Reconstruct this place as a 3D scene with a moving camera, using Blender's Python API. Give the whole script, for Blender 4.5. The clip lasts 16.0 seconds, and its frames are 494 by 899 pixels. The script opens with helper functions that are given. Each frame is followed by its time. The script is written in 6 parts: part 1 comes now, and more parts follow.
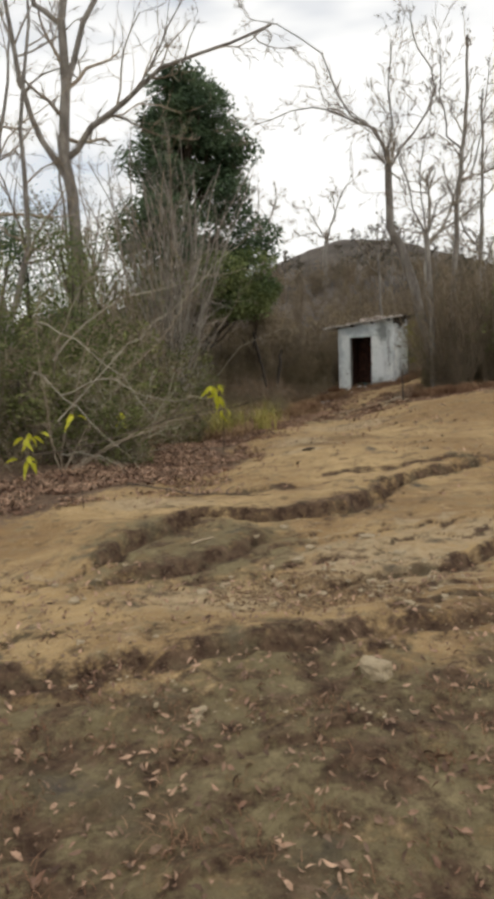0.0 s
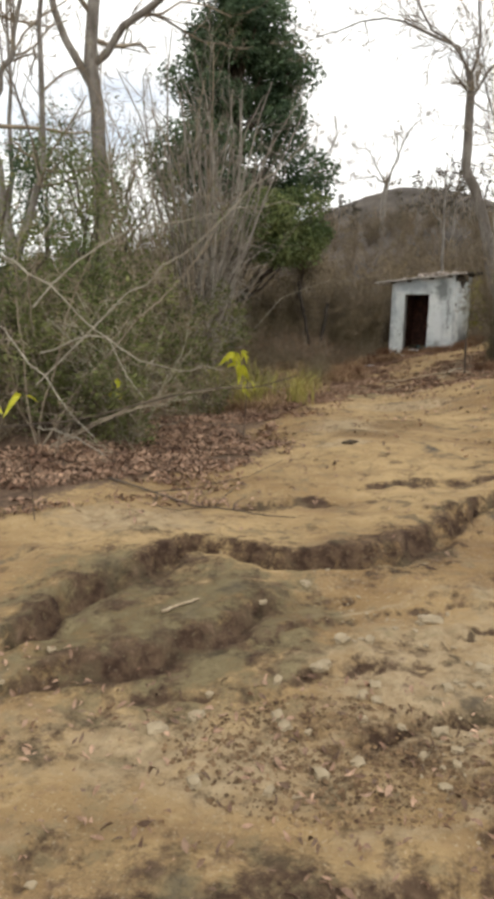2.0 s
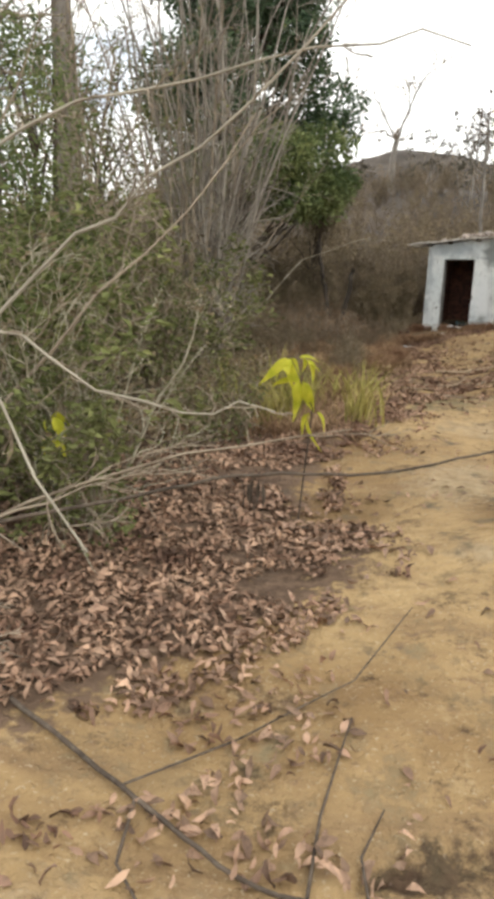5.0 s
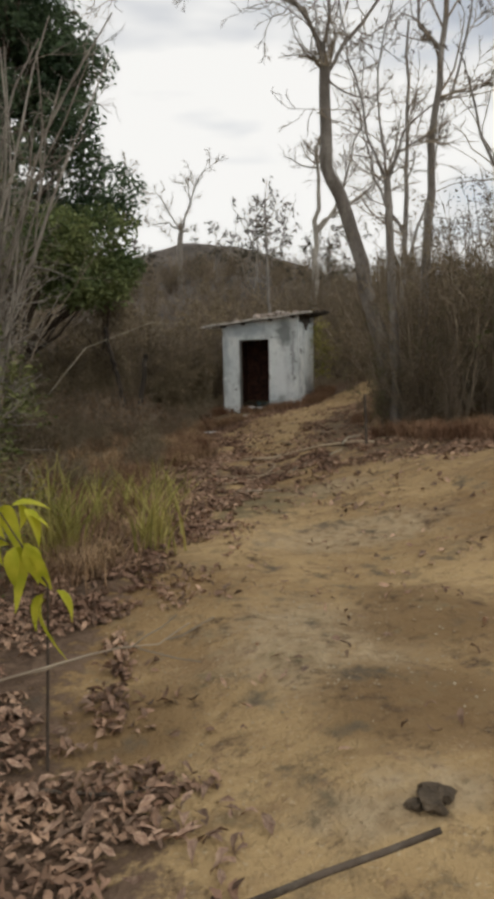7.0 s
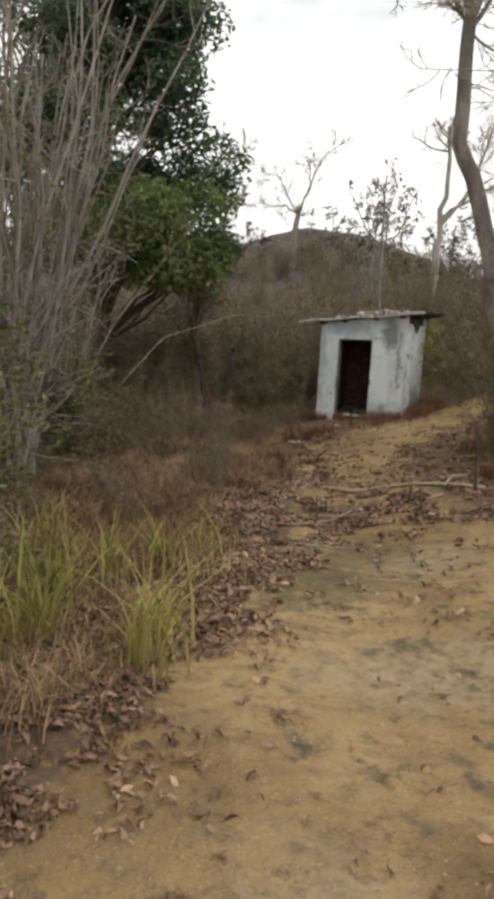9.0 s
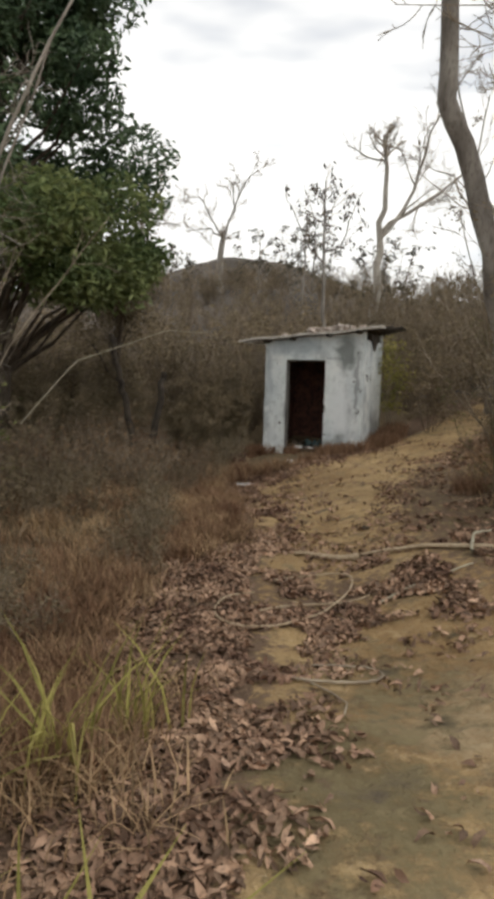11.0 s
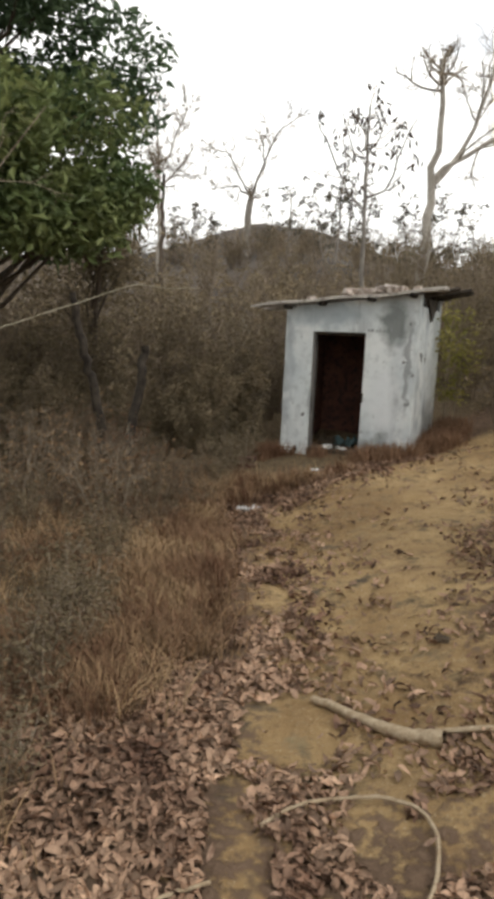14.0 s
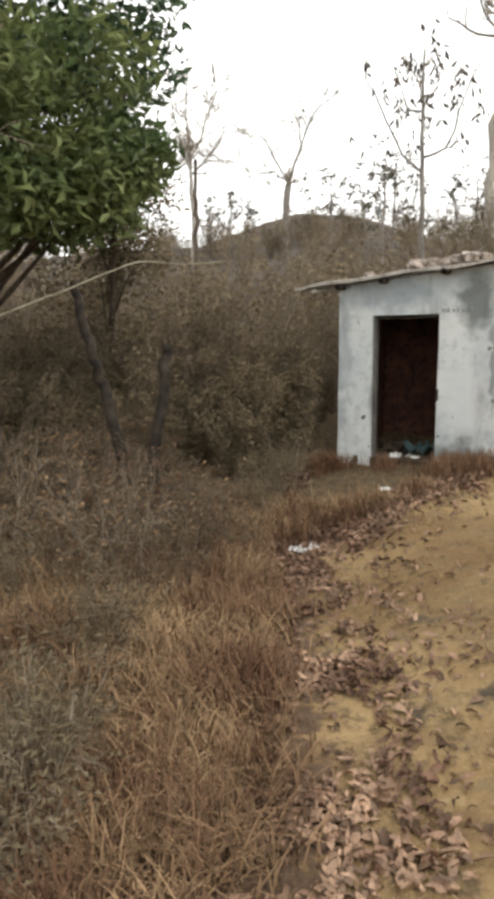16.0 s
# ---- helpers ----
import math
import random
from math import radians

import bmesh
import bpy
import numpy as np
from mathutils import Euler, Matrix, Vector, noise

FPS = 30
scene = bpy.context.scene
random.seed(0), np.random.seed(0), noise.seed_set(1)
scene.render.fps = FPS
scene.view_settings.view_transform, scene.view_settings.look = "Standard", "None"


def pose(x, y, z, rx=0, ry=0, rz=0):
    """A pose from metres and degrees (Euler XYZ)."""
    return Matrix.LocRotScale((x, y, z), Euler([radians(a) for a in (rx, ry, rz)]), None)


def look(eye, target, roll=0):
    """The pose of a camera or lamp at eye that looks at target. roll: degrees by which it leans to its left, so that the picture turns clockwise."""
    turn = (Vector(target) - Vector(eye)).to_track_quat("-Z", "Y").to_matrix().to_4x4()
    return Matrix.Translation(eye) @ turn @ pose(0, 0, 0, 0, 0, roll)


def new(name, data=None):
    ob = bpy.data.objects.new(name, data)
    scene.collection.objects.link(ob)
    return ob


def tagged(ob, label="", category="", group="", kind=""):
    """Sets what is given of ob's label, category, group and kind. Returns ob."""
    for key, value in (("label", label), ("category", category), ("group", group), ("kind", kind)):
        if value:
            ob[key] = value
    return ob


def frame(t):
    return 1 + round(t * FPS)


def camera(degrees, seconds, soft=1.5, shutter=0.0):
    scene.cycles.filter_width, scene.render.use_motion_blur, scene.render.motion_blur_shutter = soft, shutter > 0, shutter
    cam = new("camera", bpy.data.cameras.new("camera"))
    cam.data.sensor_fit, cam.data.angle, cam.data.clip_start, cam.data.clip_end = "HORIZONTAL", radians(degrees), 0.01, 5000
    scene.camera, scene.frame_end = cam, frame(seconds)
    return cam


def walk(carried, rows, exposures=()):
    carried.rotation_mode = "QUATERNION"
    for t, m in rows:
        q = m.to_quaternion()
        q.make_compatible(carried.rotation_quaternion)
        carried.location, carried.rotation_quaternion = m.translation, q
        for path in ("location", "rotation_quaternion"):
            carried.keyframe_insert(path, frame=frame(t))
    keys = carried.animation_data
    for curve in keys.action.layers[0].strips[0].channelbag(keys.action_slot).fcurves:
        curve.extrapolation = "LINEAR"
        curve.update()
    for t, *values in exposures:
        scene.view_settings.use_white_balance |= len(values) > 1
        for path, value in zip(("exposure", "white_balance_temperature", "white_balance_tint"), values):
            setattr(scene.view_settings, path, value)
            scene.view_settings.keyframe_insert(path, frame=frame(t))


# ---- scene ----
cam = camera(39.2, 16.0, soft=5.0)
PATH = [
    (0, (0.786, 3.096, 1.463), (0.609, 5.074, 1.22), -2.4),
    (0.5, (0.839, 3.554, 1.514), (0.707, 5.535, 1.274), -1.6),
    (1, (0.84, 4.032, 1.511), (0.69, 6.012, 1.271), -0.4),
    (1.5, (0.811, 4.376, 1.578), (0.521, 6.324, 1.23), 1.2),
    (2, (0.755, 4.879, 1.607), (0.471, 6.82, 1.216), 1.2),
    (2.5, (0.728, 5.327, 1.646), (0.463, 7.242, 1.135), 1.4),
    (3, (0.547, 5.681, 1.645), (0.262, 7.598, 1.151), 2.4),
    (3.5, (0.405, 6.346, 1.611), (0.183, 8.269, 1.107), 3.9),
    (3.7, (0.318, 6.57, 1.65), (0.051, 8.483, 1.131), 3.9),
    (5.8, (-0.256, 9.003, 1.576), (-0.484, 10.955, 1.205), -0.0),
    (6, (-0.269, 9.177, 1.589), (-0.489, 11.136, 1.252), -0.9),
    (6.5, (-0.179, 9.435, 1.608), (-0.085, 11.403, 1.261), -1.8),
    (7, (0.08, 9.574, 1.608), (0.353, 11.541, 1.365), -1.2),
    (7.5, (0.332, 9.746, 1.739), (0.678, 11.699, 1.483), 0.3),
    (8, (0.505, 10.137, 1.815), (0.692, 12.107, 1.527), 1.3),
    (8.2, (0.529, 10.292, 1.853), (0.6, 12.261, 1.511), 0.9),
    (10.3, (0.4, 12.656, 1.869), (0.371, 14.648, 1.697), 4.5),
    (10.5, (0.385, 12.856, 1.859), (0.508, 14.842, 1.66), 2.5),
    (11, (0.362, 13.345, 1.784), (0.547, 15.327, 1.586), 1.7),
    (11.5, (0.298, 13.856, 1.801), (0.451, 15.829, 1.517), 0.9),
    (12, (0.345, 14.331, 1.833), (0.492, 16.307, 1.561), 0.9),
    (12.5, (0.497, 14.813, 1.87), (0.64, 16.791, 1.609), -0.1),
    (13, (0.661, 15.416, 1.894), (0.938, 17.381, 1.645), 0.4),
    (13.5, (0.796, 15.915, 1.891), (0.999, 17.887, 1.623), 0.8),
    (14, (0.856, 16.336, 1.892), (0.962, 18.312, 1.607), 2.7),
    (14.5, (0.901, 16.803, 1.91), (0.94, 18.779, 1.604), 2.3),
    (15, (0.885, 17.224, 1.903), (0.849, 19.201, 1.603), 2.1),
    (15.5, (0.832, 17.641, 1.9), (0.785, 19.617, 1.594), 1.7),
    (16, (0.912, 17.996, 1.895), (0.88, 19.973, 1.589), -0.3),
]
walk(cam, [(t, look(eye, target, roll)) for t, eye, target, roll in PATH],
     [(0.0, -0.32), (1.0, -0.4), (1.5, -0.15), (2.0, 0.0), (2.5, 0.2), (3.5, 0.3), (6.0, 0.35), (6.5, 0.3), (7.0, -0.55), (7.5, -0.6), (8.0, -0.42), (10.5, -0.15), (11.0, -0.25), (11.5, -0.12), (12.5, -0.1), (13.0, -0.2), (13.5, -0.18), (14.0, 0.0), (14.5, 0.05), (15.0, 0.29), (16.0, 0.37)])

# ---- light: a bright overcast sky, a wide soft sun from behind on the right ----
world = bpy.data.worlds.new("overcast_sky")
scene.world = world
world.use_nodes = True
wt = world.node_tree
wt.nodes.clear()
w_out = wt.nodes.new("ShaderNodeOutputWorld")
w_bg = wt.nodes.new("ShaderNodeBackground")
w_sky = wt.nodes.new("ShaderNodeTexSky")
w_sky.sky_type = "NISHITA"
w_sky.sun_disc = False
w_sky.sun_elevation = radians(52)
w_sky.sun_rotation = radians(140)
w_dim = wt.nodes.new("ShaderNodeVectorMath")
w_dim.operation = "SCALE"
w_dim.inputs["Scale"].default_value = 0.10
wt.links.new(w_sky.outputs[0], w_dim.inputs[0])
w_tc = wt.nodes.new("ShaderNodeTexCoord")
w_map = wt.nodes.new("ShaderNodeMapping")
w_map.inputs["Scale"].default_value = (1.0, 1.0, 3.5)
wt.links.new(w_tc.outputs["Generated"], w_map.inputs[0])
w_noise = wt.nodes.new("ShaderNodeTexNoise")
w_noise.inputs["Scale"].default_value = 2.2
w_noise.inputs["Detail"].default_value = 4
wt.links.new(w_map.outputs[0], w_noise.inputs[0])
w_ramp = wt.nodes.new("ShaderNodeValToRGB")
w_ramp.color_ramp.elements[0].position = 0.36
w_ramp.color_ramp.elements[0].color = (0.45, 0.45, 0.45, 1)
w_ramp.color_ramp.elements[1].position = 0.50
w_ramp.color_ramp.elements[1].color = (0.97, 0.97, 0.97, 1)
wt.links.new(w_noise.outputs[0], w_ramp.inputs[0])
w_mix = wt.nodes.new("ShaderNodeMix")
w_mix.data_type = "RGBA"
w_mix.inputs["B"].default_value = (1.03, 1.02, 0.99, 1)
wt.links.new(w_ramp.outputs[0], w_mix.inputs["Factor"])
wt.links.new(w_dim.outputs[0], w_mix.inputs["A"])
wt.links.new(w_mix.outputs["Result"], w_bg.inputs[0])
w_bg.inputs[1].default_value = 1.36
wt.links.new(w_bg.outputs[0], w_out.inputs[0])

sun_data = bpy.data.lights.new("sun", "SUN")
sun_data.energy = 0.8
sun_data.angle = radians(14)
sun_data.color = (1.0, 0.95, 0.87)
sun = new("sun", sun_data)
sun.matrix_world = look((6, -8, 14), (0, 0, 0))


# ---- materials ----
def noise_mat(name, c1, c2, scale=8.0, rough=0.9, bump=0.3, c3=None, scale3=60.0, amount3=0.5, stretch=(1, 1, 1), vary=0.0, island=False, bump_scale=None, through_light=0.0, attr=None):
    """Two-scale mottled surface: c1 to c2 by a broad noise, c3 in fine specks, brightness varied from piece to piece."""
    m = bpy.data.materials.new(name)
    m.use_nodes = True
    t = m.node_tree
    N, L = t.nodes, t.links
    bsdf = N["Principled BSDF"]
    bsdf.inputs["Roughness"].default_value = rough
    bsdf.inputs["Specular IOR Level"].default_value = 0.25
    tc = N.new("ShaderNodeTexCoord")
    mp = N.new("ShaderNodeMapping")
    mp.inputs["Scale"].default_value = stretch
    L.new(tc.outputs["Object"], mp.inputs[0])
    n1 = N.new("ShaderNodeTexNoise")
    n1.inputs["Scale"].default_value = scale
    n1.inputs["Detail"].default_value = 5
    L.new(mp.outputs[0], n1.inputs[0])
    r1 = N.new("ShaderNodeValToRGB")
    r1.color_ramp.elements[0].position, r1.color_ramp.elements[1].position = 0.35, 0.65
    r1.color_ramp.elements[0].color, r1.color_ramp.elements[1].color = (*c1, 1), (*c2, 1)
    L.new(n1.outputs[0], r1.inputs[0])
    colour = r1.outputs[0]
    n3 = N.new("ShaderNodeTexNoise")
    n3.inputs["Scale"].default_value = scale3
    n3.inputs["Detail"].default_value = 4
    L.new(mp.outputs[0], n3.inputs[0])
    if c3:
        r3 = N.new("ShaderNodeValToRGB")
        r3.color_ramp.elements[0].position, r3.color_ramp.elements[1].position = 0.5, 0.66
        r3.color_ramp.elements[1].color = (amount3, amount3, amount3, 1)
        L.new(n3.outputs[0], r3.inputs[0])
        mx = N.new("ShaderNodeMix")
        mx.data_type = "RGBA"
        mx.inputs["B"].default_value = (*c3, 1)
        L.new(r3.outputs[0], mx.inputs["Factor"])
        L.new(colour, mx.inputs["A"])
        colour = mx.outputs["Result"]
    if vary:
        if island:
            src = N.new("ShaderNodeNewGeometry").outputs["Random Per Island"]
        else:
            src = N.new("ShaderNodeObjectInfo").outputs["Random"]
        mr = N.new("ShaderNodeMapRange")
        mr.inputs["To Min"].default_value, mr.inputs["To Max"].default_value = 1 - vary, 1 + vary
        L.new(src, mr.inputs["Value"])
        sc = N.new("ShaderNodeVectorMath")
        sc.operation = "SCALE"
        L.new(colour, sc.inputs[0])
        L.new(mr.outputs[0], sc.inputs["Scale"])
        colour = sc.outputs[0]
    L.new(colour, bsdf.inputs["Base Color"])
    if bump:
        bp = N.new("ShaderNodeBump")
        bp.inputs["Strength"].default_value = bump
        bp.inputs["Distance"].default_value = 0.02
        if bump_scale:
            nb = N.new("ShaderNodeTexNoise")
            nb.inputs["Scale"].default_value = bump_scale
            nb.inputs["Detail"].default_value = 5
            L.new(mp.outputs[0], nb.inputs[0])
            L.new(nb.outputs[0], bp.inputs["Height"])
        else:
            L.new(n3.outputs[0], bp.inputs["Height"])
        L.new(bp.outputs[0], bsdf.inputs["Normal"])
    if through_light:
        tr = N.new("ShaderNodeBsdfTranslucent")
        L.new(colour, tr.inputs[0])
        ms = N.new("ShaderNodeMixShader")
        ms.inputs[0].default_value = through_light
        L.new(bsdf.outputs[0], ms.inputs[1])
        L.new(tr.outputs[0], ms.inputs[2])
        L.new(ms.outputs[0], N["Material Output"].inputs[0])
    return m


M_BARK = noise_mat("grey_bark", (0.16, 0.14, 0.12), (0.34, 0.31, 0.27), 6, bump=0.6, c3=(0.08, 0.065, 0.05), scale3=40, stretch=(1, 1, 0.3))
M_BARK_PALE = noise_mat("pale_bark", (0.30, 0.27, 0.23), (0.46, 0.42, 0.36), 5, bump=0.5, c3=(0.14, 0.12, 0.10), scale3=30, stretch=(1, 1, 0.3))
M_BARK_DARK = noise_mat("dark_bark", (0.055, 0.042, 0.032), (0.13, 0.10, 0.075), 8, bump=0.6, c3=(0.2, 0.17, 0.13), scale3=50, amount3=0.4, stretch=(1, 1, 0.3))
M_TWIG = noise_mat("dry_twig", (0.21, 0.165, 0.12), (0.36, 0.30, 0.22), 5, bump=0.2, vary=0.35, island=True)
M_TWIG_PALE = noise_mat("pale_twig", (0.30, 0.27, 0.19), (0.46, 0.42, 0.32), 5, bump=0.2, vary=0.25, island=True)
M_BOUGH = noise_mat("weathered_bough", (0.27, 0.24, 0.185), (0.42, 0.38, 0.30), 5, bump=0.2, vary=0.25, island=True)
M_STEM = noise_mat("grey_stem", (0.20, 0.175, 0.145), (0.35, 0.315, 0.265), 5, bump=0.2, vary=0.35, island=True)
M_TWIG_RED = noise_mat("red_brown_brush", (0.14, 0.11, 0.078), (0.25, 0.195, 0.14), 0.6, bump=0.2, vary=0.4, island=True)
M_BRUSH_LEAF = noise_mat("withered_brush_leaf", (0.155, 0.125, 0.075), (0.275, 0.215, 0.135), 0.5, bump=0, vary=0.4, island=True, through_light=0.2)
M_OLIVE_LEAF = noise_mat("olive_leaf", (0.10, 0.12, 0.042), (0.24, 0.245, 0.095), 0.8, bump=0, vary=0.45, island=True, through_light=0.25)
M_DUSK_LEAF = noise_mat("dusky_leaf", (0.07, 0.065, 0.05), (0.13, 0.12, 0.085), 1.2, bump=0, vary=0.4, island=True, through_light=0.2)
M_GREEN_LEAF = noise_mat("dark_green_leaf", (0.055, 0.095, 0.052), (0.14, 0.195, 0.10), 1.2, rough=0.5, bump=0, vary=0.4, island=True, through_light=0.25)
M_FRESH_LEAF = noise_mat("fresh_green_leaf", (0.10, 0.145, 0.055), (0.25, 0.28, 0.11), 1.2, rough=0.5, bump=0, vary=0.35, island=True, through_light=0.35)
M_YELLOW_LEAF = noise_mat("yellow_green_leaf", (0.42, 0.44, 0.03), (0.62, 0.58, 0.06), 12, rough=0.6, bump=0.1, vary=0.2, island=True, through_light=0.4)
M_LITTER = noise_mat("dry_fallen_leaf", (0.155, 0.087, 0.057), (0.43, 0.285, 0.19), 3, rough=0.75, bump=0.15, c3=(0.12, 0.08, 0.055), scale3=70, vary=0.6, island=True)
M_LITTER_PIECE = noise_mat("dry_leaf_piece", (0.19, 0.11, 0.074), (0.41, 0.28, 0.195), 6, rough=0.75, bump=0.15, c3=(0.12, 0.08, 0.055), scale3=70, vary=0.45)
M_DRY_GRASS = noise_mat("dry_grass", (0.195, 0.112, 0.064), (0.43, 0.30, 0.17), 1.1, bump=0, vary=0.55, island=True, through_light=0.2)
M_RED_GRASS = noise_mat("red_brown_grass", (0.16, 0.085, 0.05), (0.31, 0.19, 0.115), 1.5, bump=0, vary=0.4, island=True, through_light=0.2)
M_GREEN_GRASS = noise_mat("yellowing_grass", (0.20, 0.20, 0.045), (0.44, 0.38, 0.13), 2, bump=0, vary=0.35, island=True, through_light=0.3)
M_ROCK = noise_mat("pale_stone", (0.30, 0.235, 0.145), (0.46, 0.375, 0.25), 9, bump=0.5, c3=(0.2, 0.16, 0.11), scale3=45)
M_CRUMB = noise_mat("brown_crumb", (0.13, 0.08, 0.045), (0.25, 0.165, 0.09), 8, bump=0.5, vary=0.4, island=True)
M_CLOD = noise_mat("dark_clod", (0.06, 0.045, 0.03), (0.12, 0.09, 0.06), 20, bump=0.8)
M_WOOD = noise_mat("weathered_wood", (0.36, 0.27, 0.17), (0.52, 0.42, 0.29), 6, bump=0.4, c3=(0.2, 0.145, 0.09), scale3=30, stretch=(1, 8, 8))
M_DOOR_WOOD = noise_mat("door_frame_wood", (0.10, 0.095, 0.09), (0.22, 0.205, 0.19), 6, bump=0.4, c3=(0.08, 0.07, 0.06), scale3=30, stretch=(8, 8, 1))
M_ROOF = noise_mat("roof_sheet", (0.42, 0.38, 0.33), (0.62, 0.58, 0.52), 5, bump=0.4, c3=(0.18, 0.14, 0.11), scale3=18, amount3=0.8)
M_RUBBLE = noise_mat("roof_rubble", (0.36, 0.29, 0.24), (0.58, 0.52, 0.46), 9, bump=0.5, c3=(0.2, 0.13, 0.1), scale3=25, vary=0.25)
M_SCRAWL = noise_mat("faded_paint_mark", (0.22, 0.23, 0.23), (0.42, 0.44, 0.44), 30, bump=0)
M_BEAM = noise_mat("dark_beam", (0.03, 0.025, 0.02), (0.08, 0.065, 0.05), 9, bump=0.5)
# deep red-brown brick with blackish patches
M_INNER = noise_mat("dark_red_brick", (0.075, 0.034, 0.025), (0.13, 0.06, 0.042), 4, bump=0.6, c3=(0.03, 0.02, 0.018), scale3=14, amount3=0.8)
M_WHITE = noise_mat("white_litter", (0.72, 0.72, 0.70), (0.86, 0.86, 0.84), 20, rough=0.5, bump=0.2)
M_TEAL = noise_mat("teal_rag", (0.05, 0.085, 0.085), (0.10, 0.15, 0.15), 12, bump=0.4)


def plaster_mat():
    """Old limewash: white with broad grey weathering, thin runs down the wall and flaked specks."""
    m = noise_mat("stained_limewash", (0.66, 0.71, 0.71), (0.84, 0.87, 0.85), 1.3, rough=0.85, bump=0.2, c3=(0.50, 0.53, 0.52), scale3=9, amount3=0.6)
    t = m.node_tree
    N, L = t.nodes, t.links
    bsdf = N["Principled BSDF"]
    base = bsdf.inputs["Base Color"].links[0].from_socket
    tc = N.new("ShaderNodeTexCoord")
    for stretch, scale, lo, hi, colour, amount in (((1, 1, 0.55), 1.9, 0.53, 0.70, (0.30, 0.34, 0.36), 0.6), ((1, 1, 0.22), 4.5, 0.57, 0.72, (0.2, 0.215, 0.22), 0.7), ((1, 1, 0.8), 11.0, 0.68, 0.71, (0.10, 0.09, 0.08), 0.9), ((1, 1, 1), 2.6, 0.56, 0.66, (0.84, 0.86, 0.84), 0.7)):
        mp = N.new("ShaderNodeMapping")
        mp.inputs["Scale"].default_value = stretch
        mp.inputs["Location"].default_value = (scale, 1.7, 0.4)
        L.new(tc.outputs["Object"], mp.inputs[0])
        n = N.new("ShaderNodeTexNoise")
        n.inputs["Scale"].default_value = scale
        n.inputs["Detail"].default_value = 5
        L.new(mp.outputs[0], n.inputs[0])
        r = N.new("ShaderNodeMapRange")
        r.inputs["From Min"].default_value, r.inputs["From Max"].default_value = lo, hi
        r.inputs["To Max"].default_value = amount
        L.new(n.outputs[0], r.inputs["Value"])
        mx = N.new("ShaderNodeMix")
        mx.data_type = "RGBA"
        mx.inputs["B"].default_value = (*colour, 1)
        L.new(r.outputs[0], mx.inputs["Factor"])
        L.new(base, mx.inputs["A"])
        base = mx.outputs["Result"]
    warp = N.new("ShaderNodeTexNoise")
    warp.inputs["Scale"].default_value, warp.inputs["Detail"].default_value = 5.0, 6
    L.new(tc.outputs["Object"], warp.inputs[0])
    off = N.new("ShaderNodeVectorMath")
    off.operation = "MULTIPLY_ADD"
    L.new(warp.outputs["Color"], off.inputs[0])
    off.inputs[1].default_value = (0.35, 0.35, 0.5)
    L.new(tc.outputs["Object"], off.inputs[2])
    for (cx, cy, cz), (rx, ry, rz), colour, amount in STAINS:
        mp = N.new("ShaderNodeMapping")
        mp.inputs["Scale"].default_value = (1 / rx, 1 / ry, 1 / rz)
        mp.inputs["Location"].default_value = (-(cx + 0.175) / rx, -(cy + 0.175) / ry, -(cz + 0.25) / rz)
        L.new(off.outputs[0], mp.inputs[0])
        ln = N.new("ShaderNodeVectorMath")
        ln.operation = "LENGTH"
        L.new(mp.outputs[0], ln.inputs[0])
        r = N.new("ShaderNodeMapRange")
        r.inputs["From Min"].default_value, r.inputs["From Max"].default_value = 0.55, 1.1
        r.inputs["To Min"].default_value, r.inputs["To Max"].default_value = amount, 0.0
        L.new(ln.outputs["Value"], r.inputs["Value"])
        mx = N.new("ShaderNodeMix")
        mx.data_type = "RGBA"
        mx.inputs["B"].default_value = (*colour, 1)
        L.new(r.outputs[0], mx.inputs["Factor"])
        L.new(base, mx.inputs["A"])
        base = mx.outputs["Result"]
    L.new(base, bsdf.inputs["Base Color"])
    return m


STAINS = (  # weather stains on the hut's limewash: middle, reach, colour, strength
    ((-0.30, 0.0, 1.85), (0.20, 0.4, 0.36), (0.15, 0.165, 0.155), 0.8),
    ((-0.10, 0.0, 1.35), (0.05, 0.3, 0.75), (0.25, 0.26, 0.26), 0.7),
    ((-1.25, 0.0, 1.98), (0.60, 0.3, 0.22), (0.34, 0.40, 0.43), 0.65),
    ((-1.78, 0.0, 1.45), (0.10, 0.3, 0.55), (0.38, 0.42, 0.44), 0.5),
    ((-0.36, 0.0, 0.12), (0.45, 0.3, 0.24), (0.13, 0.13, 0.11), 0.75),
    ((-0.40, 0.0, 0.85), (0.26, 0.3, 0.50), (0.80, 0.83, 0.83), 0.8),
    ((0.0, 0.28, 1.42), (0.2, 0.07, 0.06), (0.06, 0.06, 0.055), 0.9),
    ((0.0, 0.52, 1.46), (0.2, 0.05, 0.07), (0.06, 0.06, 0.055), 0.9),
    ((0.0, 0.95, 0.45), (0.3, 0.40, 0.40), (0.14, 0.13, 0.11), 0.7),
)
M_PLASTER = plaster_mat()


